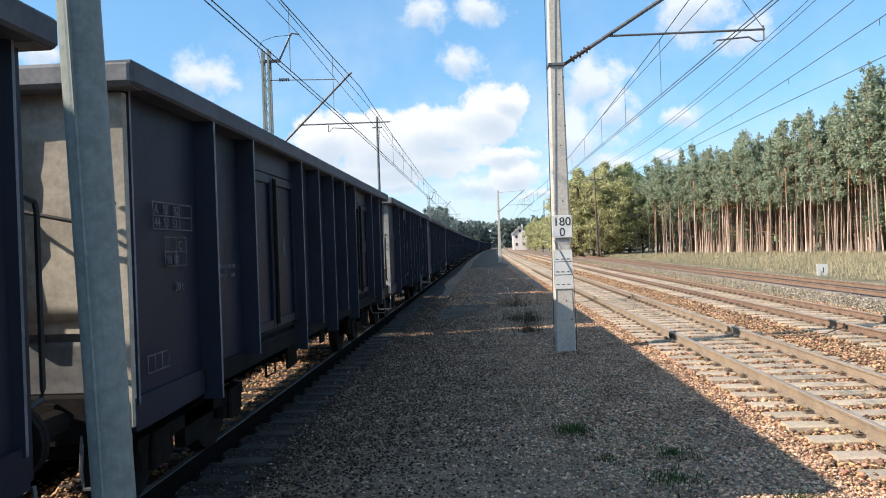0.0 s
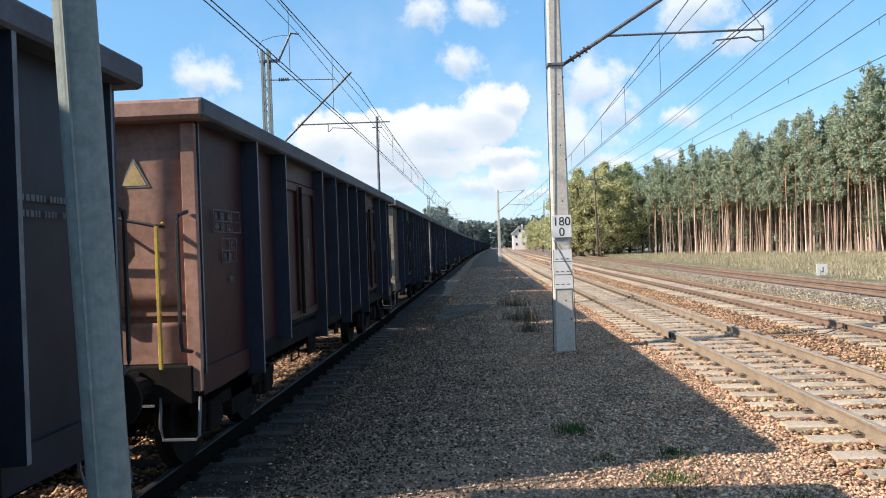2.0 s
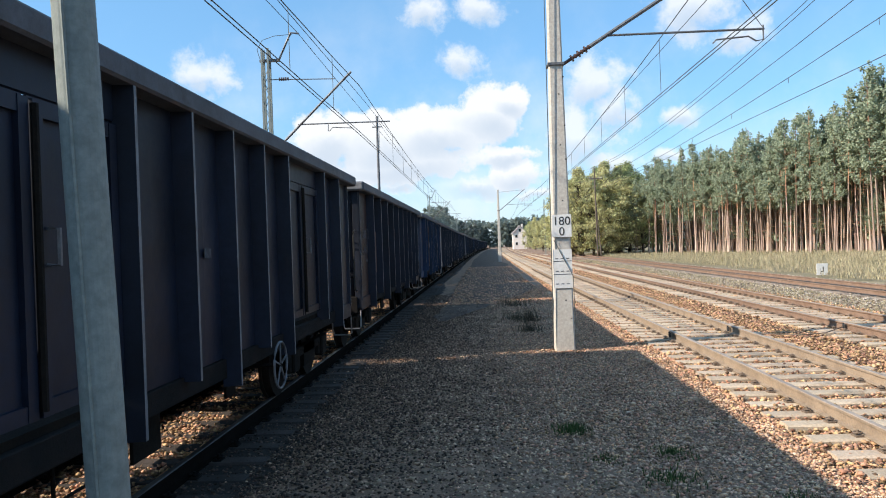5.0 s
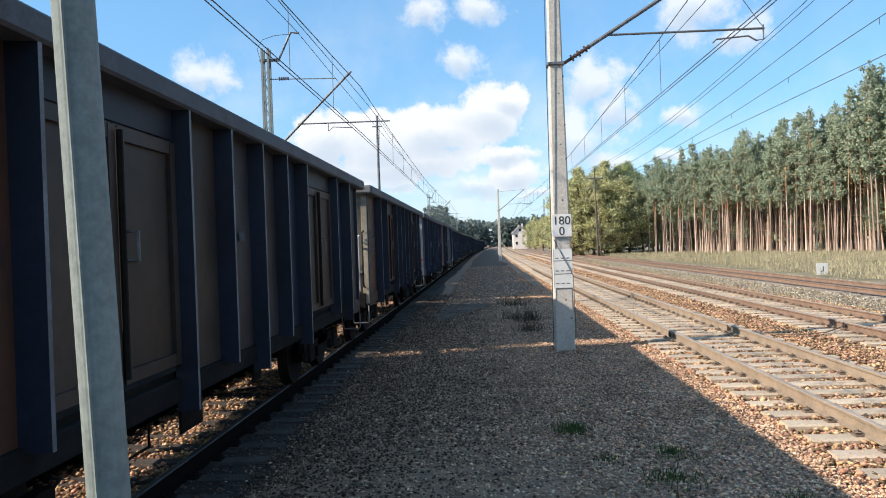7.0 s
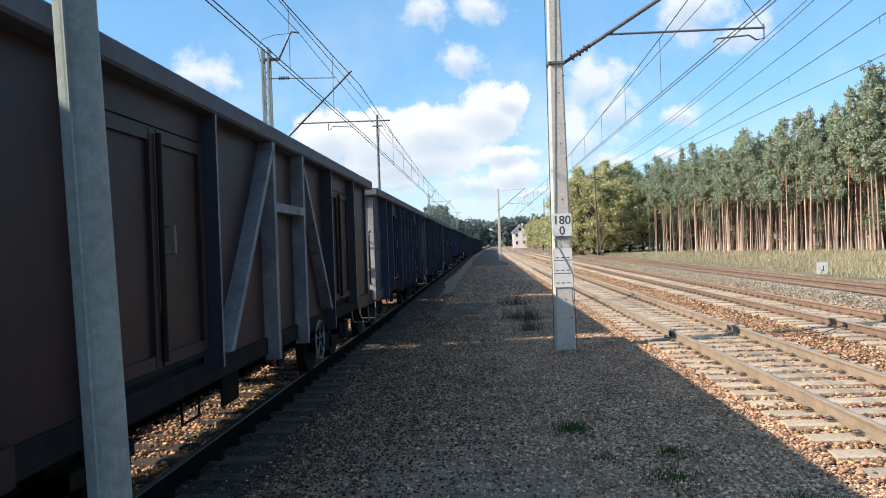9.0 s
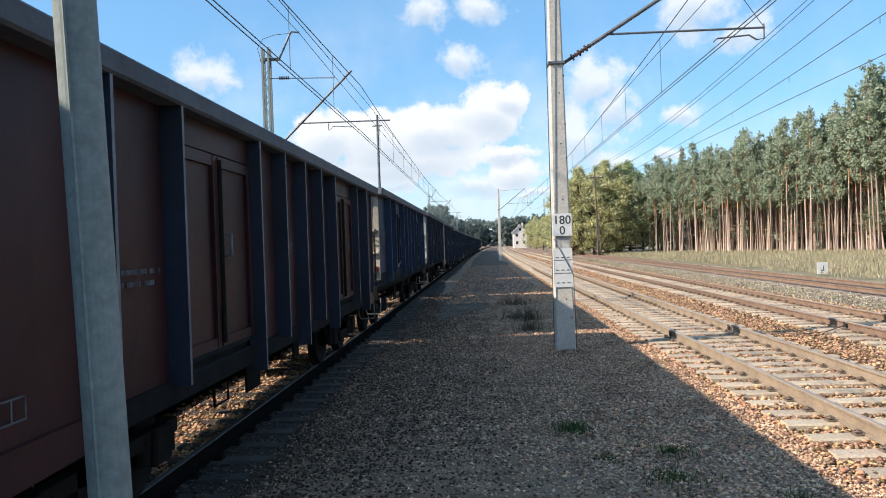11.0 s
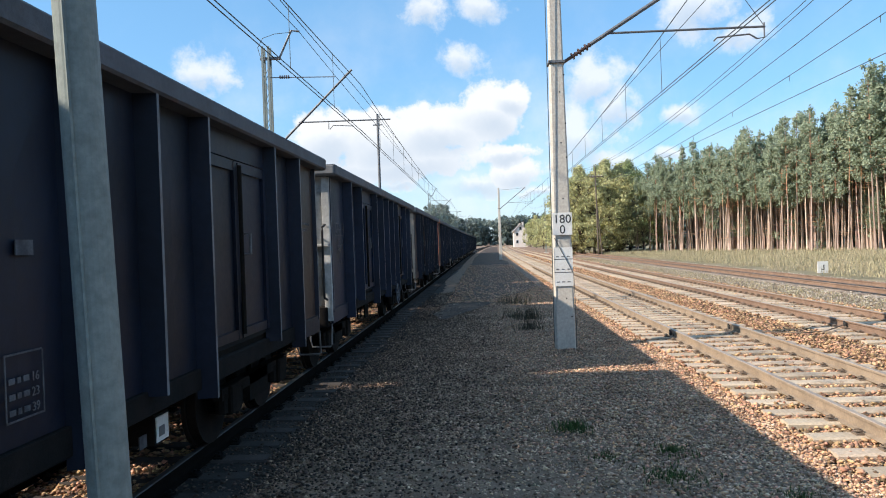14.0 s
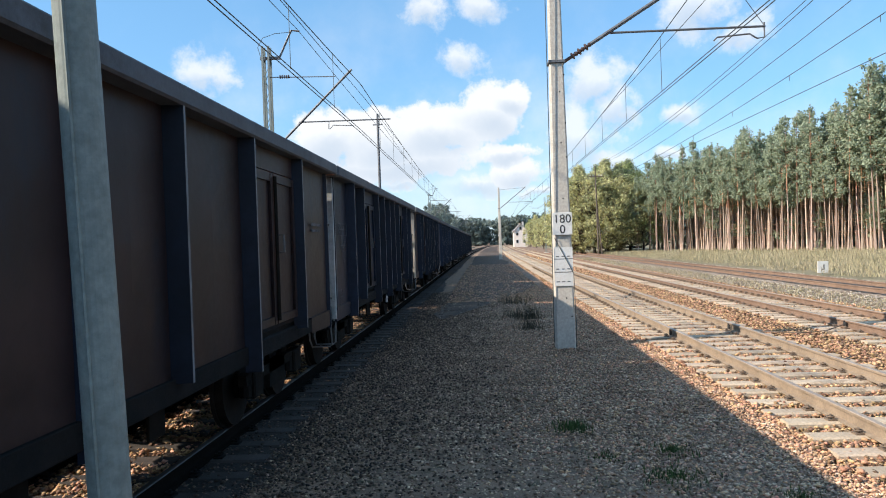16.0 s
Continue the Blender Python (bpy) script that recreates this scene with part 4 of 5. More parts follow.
def text_mesh(name, body, size, mat, place, parent):
    """Letters as a thin solid, upright and facing the walker."""
    cu = bpy.data.curves.new(name, "FONT")
    cu.body, cu.size, cu.align_x, cu.extrude = body, size, "CENTER", 0.002
    ob = bpy.data.objects.new(name, cu)
    me = bpy.data.meshes.new_from_object(ob)
    bpy.data.objects.remove(ob)
    me.materials.clear()
    me.materials.append(mat)
    o = new(name, me)
    o.parent = parent
    o.location, o.rotation_euler = place, (radians(90), 0, 0)
    return o


def mast_fittings(m):
    sign = thing("kilometre_sign", "white enamel kilometre plate with black numbers on the mast", "sign", at=(1.62, 15.62 - 0.20, 2.3))
    part("plate", boxes((-0.2, 0.2, -0.012, 0.004, 0.0, 0.46), bevel=0.004), M["white"], sign)
    text_mesh("upper_number", "180", 0.245, M["black"], (0.0, -0.014, 0.25), sign)
    text_mesh("lower_number", "0", 0.245, M["black"], (0.0, -0.014, 0.035), sign)
    band = thing("painted_notice", "worn white painted field with thin dark strokes on the mast", "marking", at=(1.62, 15.62 - 0.186, 1.25))
    part("white_field", boxes((-0.19, 0.19, -0.006, 0.003, 0, 0.80)), M["white"], band)
    for z in (0.28, 0.55):
        part("stroke", boxes((-0.19, 0.19, -0.009, -0.005, z, z + 0.014)), M["steel"], band)
    for k in range(9):
        x, z = -0.15 + 0.11 * (k % 3), 0.08 + 0.26 * (k // 3)
        part("stroke", boxes((x, x + 0.06, -0.009, -0.005, z, z + 0.02)), M["steel"], band)
    wire = thing("earthing_wire", "thin dark earthing wire strung down the mast", "wire", at=(1.62, 15.62, 0))
    bm = bmesh.new()
    path(bm, [(-0.17, -0.2, 2.25), (0.2, -0.205, 1.5), (0.22, -0.2, 0.4), (0.22, -0.1, -0.04)], 0.007)
    part("strand", bm, M["wire"], wire)
    bm = bmesh.new()
    path(bm, [(-0.19, -0.2, 9.0), (-0.22, -0.2, 2.3), (-0.24, -0.2, 0.1)], 0.008)
    part("strand", bm, M["wire"], wire)


mast_fittings(mast)
for my in (95.0,):
    concrete_mast(1.62 + bend(my) + 0.35, my, 9.1, arm=1, arm_z=6.45, slope=0.80)


def lattice_mast(x, y, height, horn=True, arm=2.8):
    m = thing("lattice_mast", "slim grey steel lattice mast beyond the train", "mast", "lattice masts beside the line", at=(x, y, -0.1))
    w = 0.10
    for sx in (-1, 1):
        for sy in (-1, 1):
            part("post", boxes((sx * w - 0.03, sx * w + 0.03, sy * 0.12 - 0.03, sy * 0.12 + 0.03, 0, height)), M["galv"], m)
    zig = [((-w if k % 2 else w), 0.25 + 0.4 * k) for k in range(int((height - 0.4) / 0.4))]
    for sy in (-0.13, 0.13):
        part("lacing", path(bmesh.new(), [(px, sy, pz) for px, pz in zig], 0.014, 5), M["galv"], m)
    part("footing", boxes((-0.4, 0.4, -0.4, 0.4, -0.2, 0.12), bevel=0.03), M["concrete"], m)
    if arm:
        part("cantilever_tube", rod(bmesh.new(), (0.15, 0, height - 3.4), (arm, 0, height - 0.86), 0.04, sides=8), M["steel"], m)
        part("stay_tube", rod(bmesh.new(), (0.1, 0, height - 1.0), (arm - 0.55, 0, height - 1.07), 0.016, sides=6), M["steel"], m)
        bm = bmesh.new()
        for k in range(5):
            rod(bm, (0.42 + k * 0.07, 0, height - 1.0), (0.45 + k * 0.07, 0, height - 1.0), 0.06, sides=8)
        part("insulator", bm, M["ceramic"], m)
        bm = bmesh.new()
        path(bm, [(1.99, 0, height - 2.55), (1.98, 0, height - 2.77), (2.02, 0, height - 2.77), (2.13, 0, height - 2.65), (2.80, 0, height - 2.70)], 0.014)
        part("steady_arm", bm, M["steel"], m)
        part("registration_tube", rod(bmesh.new(), (1.00, 0, height - 2.51), (4.01, 0, height - 2.53), 0.022, sides=8), M["steel"], m)
    if horn:
        bm = boxes((-0.2, 0.45, -0.06, 0.06, height - 0.42, height - 0.34))
        path(bm, [(0.42, 0, height - 0.4), (0.85, 0, height + 0.5), (1.12, 0, height + 0.46)], 0.035)
        part("bracket", bm, M["steel"], m)
        bm = bmesh.new()
        path(bm, [(-0.2, 0, height - 0.3), (-0.28, 0, height + 0.0), (-0.1, 0, height + 0.3), (0.3, 0, height + 0.42), (0.9, 0, height + 0.45)], 0.01, 5)
        part("jumper_wire", bm, M["wire"], m)
    return m


lattice_mast(-6.9, 24.15, 8.95)
lattice_mast(-6.75, 95.0, 8.9)
lattice_mast(-5.5, 160.0, 9.2, False)
lattice_mast(-4.6, 200.0, 9.0, False)
lattice_mast(11.4, 138.0, 10.2, False, 0)


def slim_mast():
    m = thing("overhead_line_mast", "slim dark steel mast with a small bracket", "mast", at=(-6.2, 45.2, -0.1))
    part("pole", rod(bmesh.new(), (0, 0, 0), (0, 0, 10.35), 0.10, 0.07, 10), M["steel"], m)
    part("bracket", boxes((-0.3, 0.3, -0.04, 0.04, 9.66, 9.72)), M["steel"], m)


slim_mast()


def wire(name, label, points, r=0.011):
    bm = bmesh.new()
    path(bm, points, r * 1.25, 5)
    return tagged(part(name, bm, M["wire"]), label, "wire", "overhead wires")


def span(x0, y0, z0, x1, y1, z1, sag, n=16):
    pts = []
    for k in range(n + 1):
        u = k / n
        y = y0 + (y1 - y0) * u
        pts.append((x0 + (x1 - x0) * u + bend(y) - bend(y0) * (1 - u) - bend(y1) * u, y, z0 + (z1 - z0) * u - sag * 4 * u * (1 - u)))
    return pts


def catenary(x, supports, contact, top, sag, side, twin=True, stitch=True, label="copper overhead line wire above the track"):
    """Messenger, contact wires and droppers over one track."""
    for k, (a, b) in enumerate(zip(supports, supports[1:])):
        xa, xb = x + bend(a) + side * (0.12 if k % 2 else -0.12), x + bend(b) - side * (0.12 if k % 2 else -0.12)
        for d in ((-0.05, 0.05) if twin else (0.0,)):
            wire("contact_wire", label, span(xa + d, a, contact, xb + d, b, contact, 0.03, 10), 0.0085)
        mess = span(xa, a, top, xb, b, top, sag)
        wire("messenger_wire", label, mess, 0.010)
        if stitch:
            m1, m2 = mess[3], mess[-4]
            wire("stitch_wire", label, [m1, (xa + 0.1, a, top - 0.45)], 0.007)
            wire("stitch_wire", label, [m2, (xb + 0.1, b, top - 0.45)], 0.007)
        if a < 60 and stitch:
            for px, py, pz in mess[1:-1]:
                u = (py - a) / (b - a)
                wire("dropper", "thin dropper wire between messenger and contact wire", [(px, py, pz), (xa + (xb - xa) * u + bend(py) - bend(a) * (1 - u) - bend(b) * u, py, contact)], 0.006)


catenary(4.86, (-55, 15.62, 95, 178, 262), 6.1, 7.85, 1.05, 1)
catenary(-3.95, (-47, 24.15, 95, 160, 200), 5.92, 7.5, 0.6, 1)
for x, y0, z0, y1, z1 in ((-5.85, -40, 8.9, 24.15, 9.38), (-5.85, 24.15, 9.38, 95, 9.3), (-6.1, 45.2, 9.9, 95, 9.0)):
    wire("feeder_wire", "bare feeder wire strung between the masts", span(x, y0, z0, x + bend(y1), y1, z1, 0.35), 0.009)

for name, x, z, sag in (("messenger_wire", 8.85, 7.41, 1.21), ("contact_wire", 8.85, 6.02, 0.02), ("feeder_wire", 8.85, 8.45, 1.70), ("feeder_wire", 8.85, 9.36, 1.93), ("feeder_wire", 8.85, 9.54, 1.95)):
    for y0, y1 in ((-68, 7.7), (7.7, 80.0), (80.0, 152.0)):
        wire(name, "bare line wire above the second track", span(x, y0, z, x + bend(y1), y1, z, sag), 0.008)
for y in (12.0, 16.9, 21.8, 26.7, 31.6):
    top = 6.2 + 0.00094 * (y - 43.8) ** 2
    wire("dropper", "short dropper under the messenger wire", [(8.85, y, top), (8.85, y, top - 0.16)], 0.006)

# ---- trees ----
M["needles"] = material("pine_needles", (0.38, 0.43, 0.31), (0.29, 0.34, 0.24), 0.4, 0.9, bump=0.0, island=0.22, coords="Position", spec=0.0, leafy=0.3)
M["leaves"] = material("autumn_leaves", (0.60, 0.55, 0.285), (0.43, 0.44, 0.24), 0.35, 0.6, bump=0.0, island=0.4, coords="Position", spec=0.05, leafy=0.3)
M["green_leaves"] = material("green_leaves", (0.38, 0.42, 0.21), (0.28, 0.33, 0.16), 0.35, 0.6, bump=0.0, island=0.4, coords="Position", spec=0.05, leafy=0.3)
M["bark_low"] = material("grey_pine_bark", (0.52, 0.39, 0.32), (0.34, 0.25, 0.20), 1.2, 0.95, bump=0.6, bump_scale=14, grime=(0.36, 0.17, 0.085), grime_amount=0.35, objectwise=0.55, distance=0.05)
M["bark_high"] = material("orange_pine_bark", (0.54, 0.29, 0.18), (0.38, 0.21, 0.135), 1.2, 0.9, bump=0.4, bump_scale=14, objectwise=0.45)
# needles paled and blued so that their colour carries the distance haze
M["far_needles"] = material("far_hazed_needles", (0.22, 0.265, 0.24), (0.16, 0.20, 0.18), 0.4, 0.7, bump=0.0, island=0.3, coords="Position", spec=0.2, leafy=0.4)
M["bark"] = material("brown_bark", (0.12, 0.09, 0.07), None, 2.0, 0.95, bump=0.5, bump_scale=14)


def leaf_cloud(name, centres, radii, per, size, mat, seed, flat=0.6):
    """Many small leaf cards in clumps; one mesh."""
    rng = np.random.default_rng(seed)
    c = np.repeat(np.asarray(centres, float), per, 0)
    r = np.repeat(np.asarray(radii, float), per)
    n = len(c)
    d = rng.normal(size=(n, 3))
    d /= np.linalg.norm(d, axis=1)[:, None]
    p = c + d * (r * rng.uniform(0.35, 1.05, n))[:, None] * np.array((1, 1, flat))
    face = d * 0.9 + rng.normal(size=(n, 3)) * 0.55 + np.array((0, 0, 0.45))      # leaves turn outwards and up
    face /= np.linalg.norm(face, axis=1)[:, None]
    a = np.cross(face, rng.normal(size=(n, 3)))
    a /= np.linalg.norm(a, axis=1)[:, None]
    b = np.cross(face, a)
    s = (size * rng.uniform(0.6, 1.4, n))[:, None]
    v = np.stack((p - a * s, p + b * s * 0.55, p + a * s, p - b * s * 0.55), 1)
    me = bpy.data.meshes.new(name)
    me.vertices.add(n * 4)
    me.vertices.foreach_set("co", v.reshape(-1))
    me.loops.add(n * 4)
    me.loops.foreach_set("vertex_index", np.arange(n * 4))
    me.polygons.add(n)
    me.polygons.foreach_set("loop_start", np.arange(0, n * 4, 4))
    me.materials.append(mat)
    me.update(calc_edges=True)
    return me


def trunk_mesh(name, height, r0, r1, bow, low, high, split, seed, limbs=()):
    rng = random.Random(seed)
    bm = bmesh.new()
    n, k = 9, 7
    rings = []
    for i in range(n + 1):
        u = i / n
        cx, cy = bow * math.sin(u * 2.2) + rng.uniform(-0.03, 0.03), bow * 0.6 * math.sin(u * 3.1 + 1)
        r = r0 + (r1 - r0) * u ** 0.8 + (0.06 if i == 0 else 0)
        rings.append([bm.verts.new((cx + r * math.cos(a * 6.283 / k), cy + r * math.sin(a * 6.283 / k), -0.3 + (height + 0.3) * u)) for a in range(k)])
    for i in range(n):
        for a in range(k):
            f = bm.faces.new((rings[i][a], rings[i][(a + 1) % k], rings[i + 1][(a + 1) % k], rings[i + 1][a]))
            f.material_index = 1 if i / n >= split else 0
    before = len(bm.faces)
    for a, b, r in limbs:
        rod(bm, a, b, r, r * 0.35, 5)
    bm.faces.ensure_lookup_table()
    for f in bm.faces[before:]:
        f.material_index = 1
    me = bpy.data.meshes.new(name)
    bm.to_mesh(me)
    bm.free()
    me.materials.append(low)
    me.materials.append(high)
    return me


def pine(seed, height, bare, per=7, leaf=0.155):
    rng = random.Random(seed)
    t = thing("pine_tree", "tall Scots pine with a bare reddish trunk and dark green crown", "tree", "pines of the wood edge")
    limbs, centres, radii = [], [], []
    z = height * bare
    while z < height * 0.98:
        u = (z - height * bare) / (height * (1 - bare))
        reach = (0.35 + 1.95 * (1 - u) ** 0.9 * min(1.0, 0.5 + 2.2 * u)) * rng.uniform(0.6, 1.25)
        a = rng.uniform(0, 6.28)
        for _ in range(rng.choice((2, 3, 4))):
            a += rng.uniform(1.4, 2.6)
            q = reach * rng.uniform(0.5, 1.15)
            rise = rng.uniform(0.0, 0.85)
            tip = (q * math.cos(a), q * math.sin(a), z + q * rise)
            limbs.append(((0, 0, z), tip, 0.024))
            n = max(4, int(q * 9))
            for k in range(n):                      # needles sit in flat sprays towards the tips
                w = 0.35 + 0.75 * (k + rng.random()) / n
                off = 0.22 * q
                centres.append((tip[0] * w + rng.uniform(-off, off), tip[1] * w + rng.uniform(-off, off), z + (tip[2] - z) * w + rng.uniform(-0.25, 0.35)))
                radii.append(rng.uniform(0.16, 0.42))
        z += rng.uniform(0.3, 0.75)
    for k in range(6):
        centres.append((rng.uniform(-0.15, 0.15), rng.uniform(-0.15, 0.15), height + 0.3 - 0.25 * k))
        radii.append(0.12 + 0.05 * k)
    for k in range(9):                              # dead snags on the bare trunk
        a, zz = rng.uniform(0, 6.28), height * rng.uniform(0.12, bare + 0.1)
        limbs.append(((0, 0, zz), (rng.uniform(0.5, 1.4) * math.cos(a), rng.uniform(0.5, 1.4) * math.sin(a), zz + rng.uniform(-0.3, 0.3)), 0.018))
    part("trunk", trunk_mesh("trunk", height, rng.uniform(0.075, 0.115), 0.022, rng.uniform(-0.35, 0.35), M["bark_low"], M["bark_high"], 0.34, seed, limbs), None, t)
    part("crown", leaf_cloud("crown", centres, radii, per, leaf, M["needles"], seed, 1.0), None, t)
    return t


def broadleaf(seed, height, width, mat, label, low=0.12):
    rng = random.Random(seed)
    t = thing("broadleaf_tree", label, "tree", "broadleaf trees beside the line")
    limbs, centres, radii = [], [], []
    for k in range(300):
        u = rng.uniform(0, 1) ** 0.8
        z = height * (low + (0.97 - low) * u)
        w = width * math.sin(min(1.0, 0.22 + 0.86 * u) * math.pi) ** 0.6 * rng.uniform(0.2, 1.0) ** 0.5
        a = rng.uniform(0, 6.28)
        c = (w * math.cos(a), w * math.sin(a), z)
        centres.append(c)
        radii.append(rng.uniform(0.5, 1.15))
        if k % 4 == 0:
            limbs.append(((0, 0, max(1.0, z - w * 0.8)), c, 0.07))
    part("trunk", trunk_mesh("trunk", height * 0.8, 0.24, 0.06, 0.3, M["bark"], M["bark"], 0.5, seed, limbs), None, t)
    part("crown", leaf_cloud("crown", centres, radii, 64, 0.135, mat, seed, 0.8), None, t)
    return t


def wood():
    rng = random.Random(11)
    kinds = [pine(100 + k, 17.0, b, 9, 0.125) for k, b in enumerate((0.50, 0.63, 0.42, 0.57, 0.46, 0.66))]
    kinds += [pine(200 + k, 17.0, b, 3, 0.25) for k, b in enumerate((0.54, 0.62, 0.58))]
    used = set()
    # the wood's edge runs from far beside the line to near on the open side
    ax, ay, bx, by = 22.5, 116.0, 47.0, 60.0
    length = math.hypot(bx - ax, by - ay)
    dx, dy = (bx - ax) / length, (by - ay) / length
    nx, ny = -dy, dx
    for row, depth in enumerate((0.0, 1.6, 3.4, 5.4, 7.6, 10.0, 13.0, 17.0, 22.0)):
        s = 1.0 + rng.uniform(0, 1)
        while s < length:
            u = s / length
            px, py = ax + dx * s + nx * (depth + rng.uniform(-0.7, 0.7)), ay + dy * s + ny * (depth + rng.uniform(-0.7, 0.7))
            h = (11.7 + 4.9 * u + 2.2 * min(1.0, max(0.0, (u - 0.6) / 0.07)) + rng.uniform(-2.4, 1.8)) / 17.0
            k = rng.randrange(6) if row < 4 else rng.randrange(6, 9)
            m = Matrix.Translation((px, py, 0.0)) @ Matrix.Rotation(rng.uniform(0, 6.28), 4, "Z") @ Matrix.Rotation(rng.uniform(-0.05, 0.05), 4, "X")
            c = copy_thing(kinds[k], m)
            c.scale = (h * rng.uniform(0.9, 1.05), h * rng.uniform(0.9, 1.05), h)
            s += rng.uniform(0.75, 1.7) if row < 5 else rng.uniform(1.8, 3.2)
    for k in range(16):
        s = rng.uniform(1, length)
        m = Matrix.Translation((ax + dx * s + nx * rng.uniform(0, 7), ay + dy * s + ny * rng.uniform(0, 7), 0.0)) @ Matrix.Rotation(rng.uniform(0, 6.28), 4, "Z")
        c = copy_thing(kinds[2], m)
        q = rng.uniform(0.22, 0.42)
        c.scale = (q * 1.5, q * 1.5, q)
        c["label"] = "young green pine among the trunks of the wood edge"
    for t in kinds:
        for o in (*t.children_recursive, t):
            bpy.data.objects.remove(o)
    # shade inside the wood: a thick stand seen only between the front trunks
    verts, faces = [], []
    centres, radii = [], []
    for k in range(1000):
        s, depth = rng.uniform(-4, length + 14), rng.uniform(5, 44)
        px, py = ax + dx * s + nx * depth, ay + dy * s + ny * depth
        r, h, b = rng.uniform(0.11, 0.19), rng.uniform(11.5, 14.5), len(verts)
        for z, q in ((0, r), (h, 0.05)):
            verts.extend((px + q * math.cos(a * 1.571), py + q * math.sin(a * 1.571), z) for a in range(4))
        faces.extend((b + a, b + (a + 1) % 4, b + 4 + (a + 1) % 4, b + 4 + a) for a in range(4))
        for _ in range(7 if depth > 24 else 2):
            centres.append((px + rng.uniform(-1.6, 1.6), py + rng.uniform(-1.6, 1.6), h * rng.uniform(0.6, 0.95)))
            radii.append(rng.uniform(0.7, 1.3))
        if k % 4 == 0:
            centres.append((px, py, rng.uniform(0.5, 2.4)))
            radii.append(rng.uniform(0.8, 1.6))
    tagged(new("far_pine_trunks", mesh_of("far_pine_trunks", verts, faces, M["bark_low"])), "dense pine trunks deep in the wood", "trees", kind="stuff")
    tagged(new("far_pine_crowns", leaf_cloud("far_pine_crowns", centres, radii, 26, 0.3, M["needles"], 5)), "dense dark pine crowns deep in the wood", "trees", kind="stuff")


wood()


def broad_wood():
    a = broadleaf(1, 13.2, 6.2, M["leaves"], "round broadleaf tree turning yellow-green in autumn", 0.05)
    b = broadleaf(2, 14.4, 6.2, M["leaves"], "yellowing broadleaf tree at the wood edge", 0.06)
    g = broadleaf(3, 14.6, 5.8, M["green_leaves"], "dense green broadleaf tree at the wood edge", 0.1)
    a.location, b.location, g.location = (14.6, 113.5, 0), (19.0, 116, 0), (23.0, 119, 0)
    for src, x, y, s, r in ((a, 16.9, 115, 0.93, 7), (b, 21.2, 117, 0.95, 8), (a, 13.2, 114, 0.6, 9), (g, 24.4, 116, 0.7, 10), (g, 24.0, 131, 1.05, 1), (b, 17.0, 128, 0.95, 2), (a, 19.0, 118, 0.62, 3), (g, 21.5, 140, 1.1, 4), (a, 14.8, 121, 0.6, 5),
                            (g, 20.0, 320, 0.8, 1), (g, 25.0, 310, 0.9, 2), (b, 17.5, 250, 0.75, 3), (a, 21.0, 240, 0.8, 4), (g, 26, 260, 0.95, 5), (b, 16.0, 200, 0.6, 2), (g, 20, 190, 0.8, 3)):
        c = copy_thing(src, Matrix.Translation((x, y, 0)) @ Matrix.Rotation(r, 4, "Z"))
        c.scale = (s, s, s)


broad_wood()


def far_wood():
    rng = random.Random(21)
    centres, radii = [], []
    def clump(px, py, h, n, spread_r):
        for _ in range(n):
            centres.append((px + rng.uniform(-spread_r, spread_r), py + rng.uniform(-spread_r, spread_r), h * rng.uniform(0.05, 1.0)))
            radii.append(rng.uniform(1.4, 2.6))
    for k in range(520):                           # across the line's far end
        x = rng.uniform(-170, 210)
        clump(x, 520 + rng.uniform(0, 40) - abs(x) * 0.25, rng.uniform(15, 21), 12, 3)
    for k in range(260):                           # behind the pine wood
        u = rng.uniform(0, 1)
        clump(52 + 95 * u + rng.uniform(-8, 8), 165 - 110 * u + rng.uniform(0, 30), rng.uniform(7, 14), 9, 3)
    tagged(new("far_wood", leaf_cloud("far_wood", centres, radii, 14, 1.15, M["far_needles"], 9, 0.9)), "distant wood closing the horizon, its needles tinted with haze", "trees", kind="stuff")


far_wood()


def left_wood():
    rng = random.Random(33)
    centres, radii = [], []
    for k in range(60):
        y = rng.uniform(175, 330)
        px, h = -y * rng.uniform(0.045, 0.068), rng.uniform(11, 14.5)
        for _ in range(16):
            centres.append((px + rng.uniform(-2, 2), y + rng.uniform(-2, 2), h * rng.uniform(0.1, 1.0)))
            radii.append(rng.uniform(0.5, 1.2))
    tagged(new("left_wood", leaf_cloud("left_wood", centres, radii, 40, 0.3, M["far_needles"], 19, 0.8)), "dark pines beyond the train", "trees", kind="stuff")


left_wood()


def closing_wood():
    """Woods added out of view to shut off the low sky: along the far side of the train and behind the walker."""
    rng = random.Random(44)
    centres, radii = [], []
    spots = [(-31 - rng.uniform(0, 9), rng.uniform(-120, 120)) for _ in range(120)]
    spots += [(sx * rng.uniform(13, 70), rng.uniform(-75, -38)) for sx in (-1, 1) for _ in range(70)]
    spots += [(rng.uniform(30, 60), rng.uniform(-40, 20)) for _ in range(60)]
    for px, py in spots:
        h = rng.uniform(11, 14)
        for _ in range(14):
            centres.append((px + rng.uniform(-2, 2), py + rng.uniform(-2, 2), h * rng.uniform(0.05, 1.0)))
            radii.append(rng.uniform(0.9, 1.7))
    tagged(new("closing_wood", leaf_cloud("closing_wood", centres, radii, 20, 0.5, M["far_needles"], 29, 0.9)), "unseen pine woods added to block the low sky light", "trees", kind="stuff")


closing_wood()

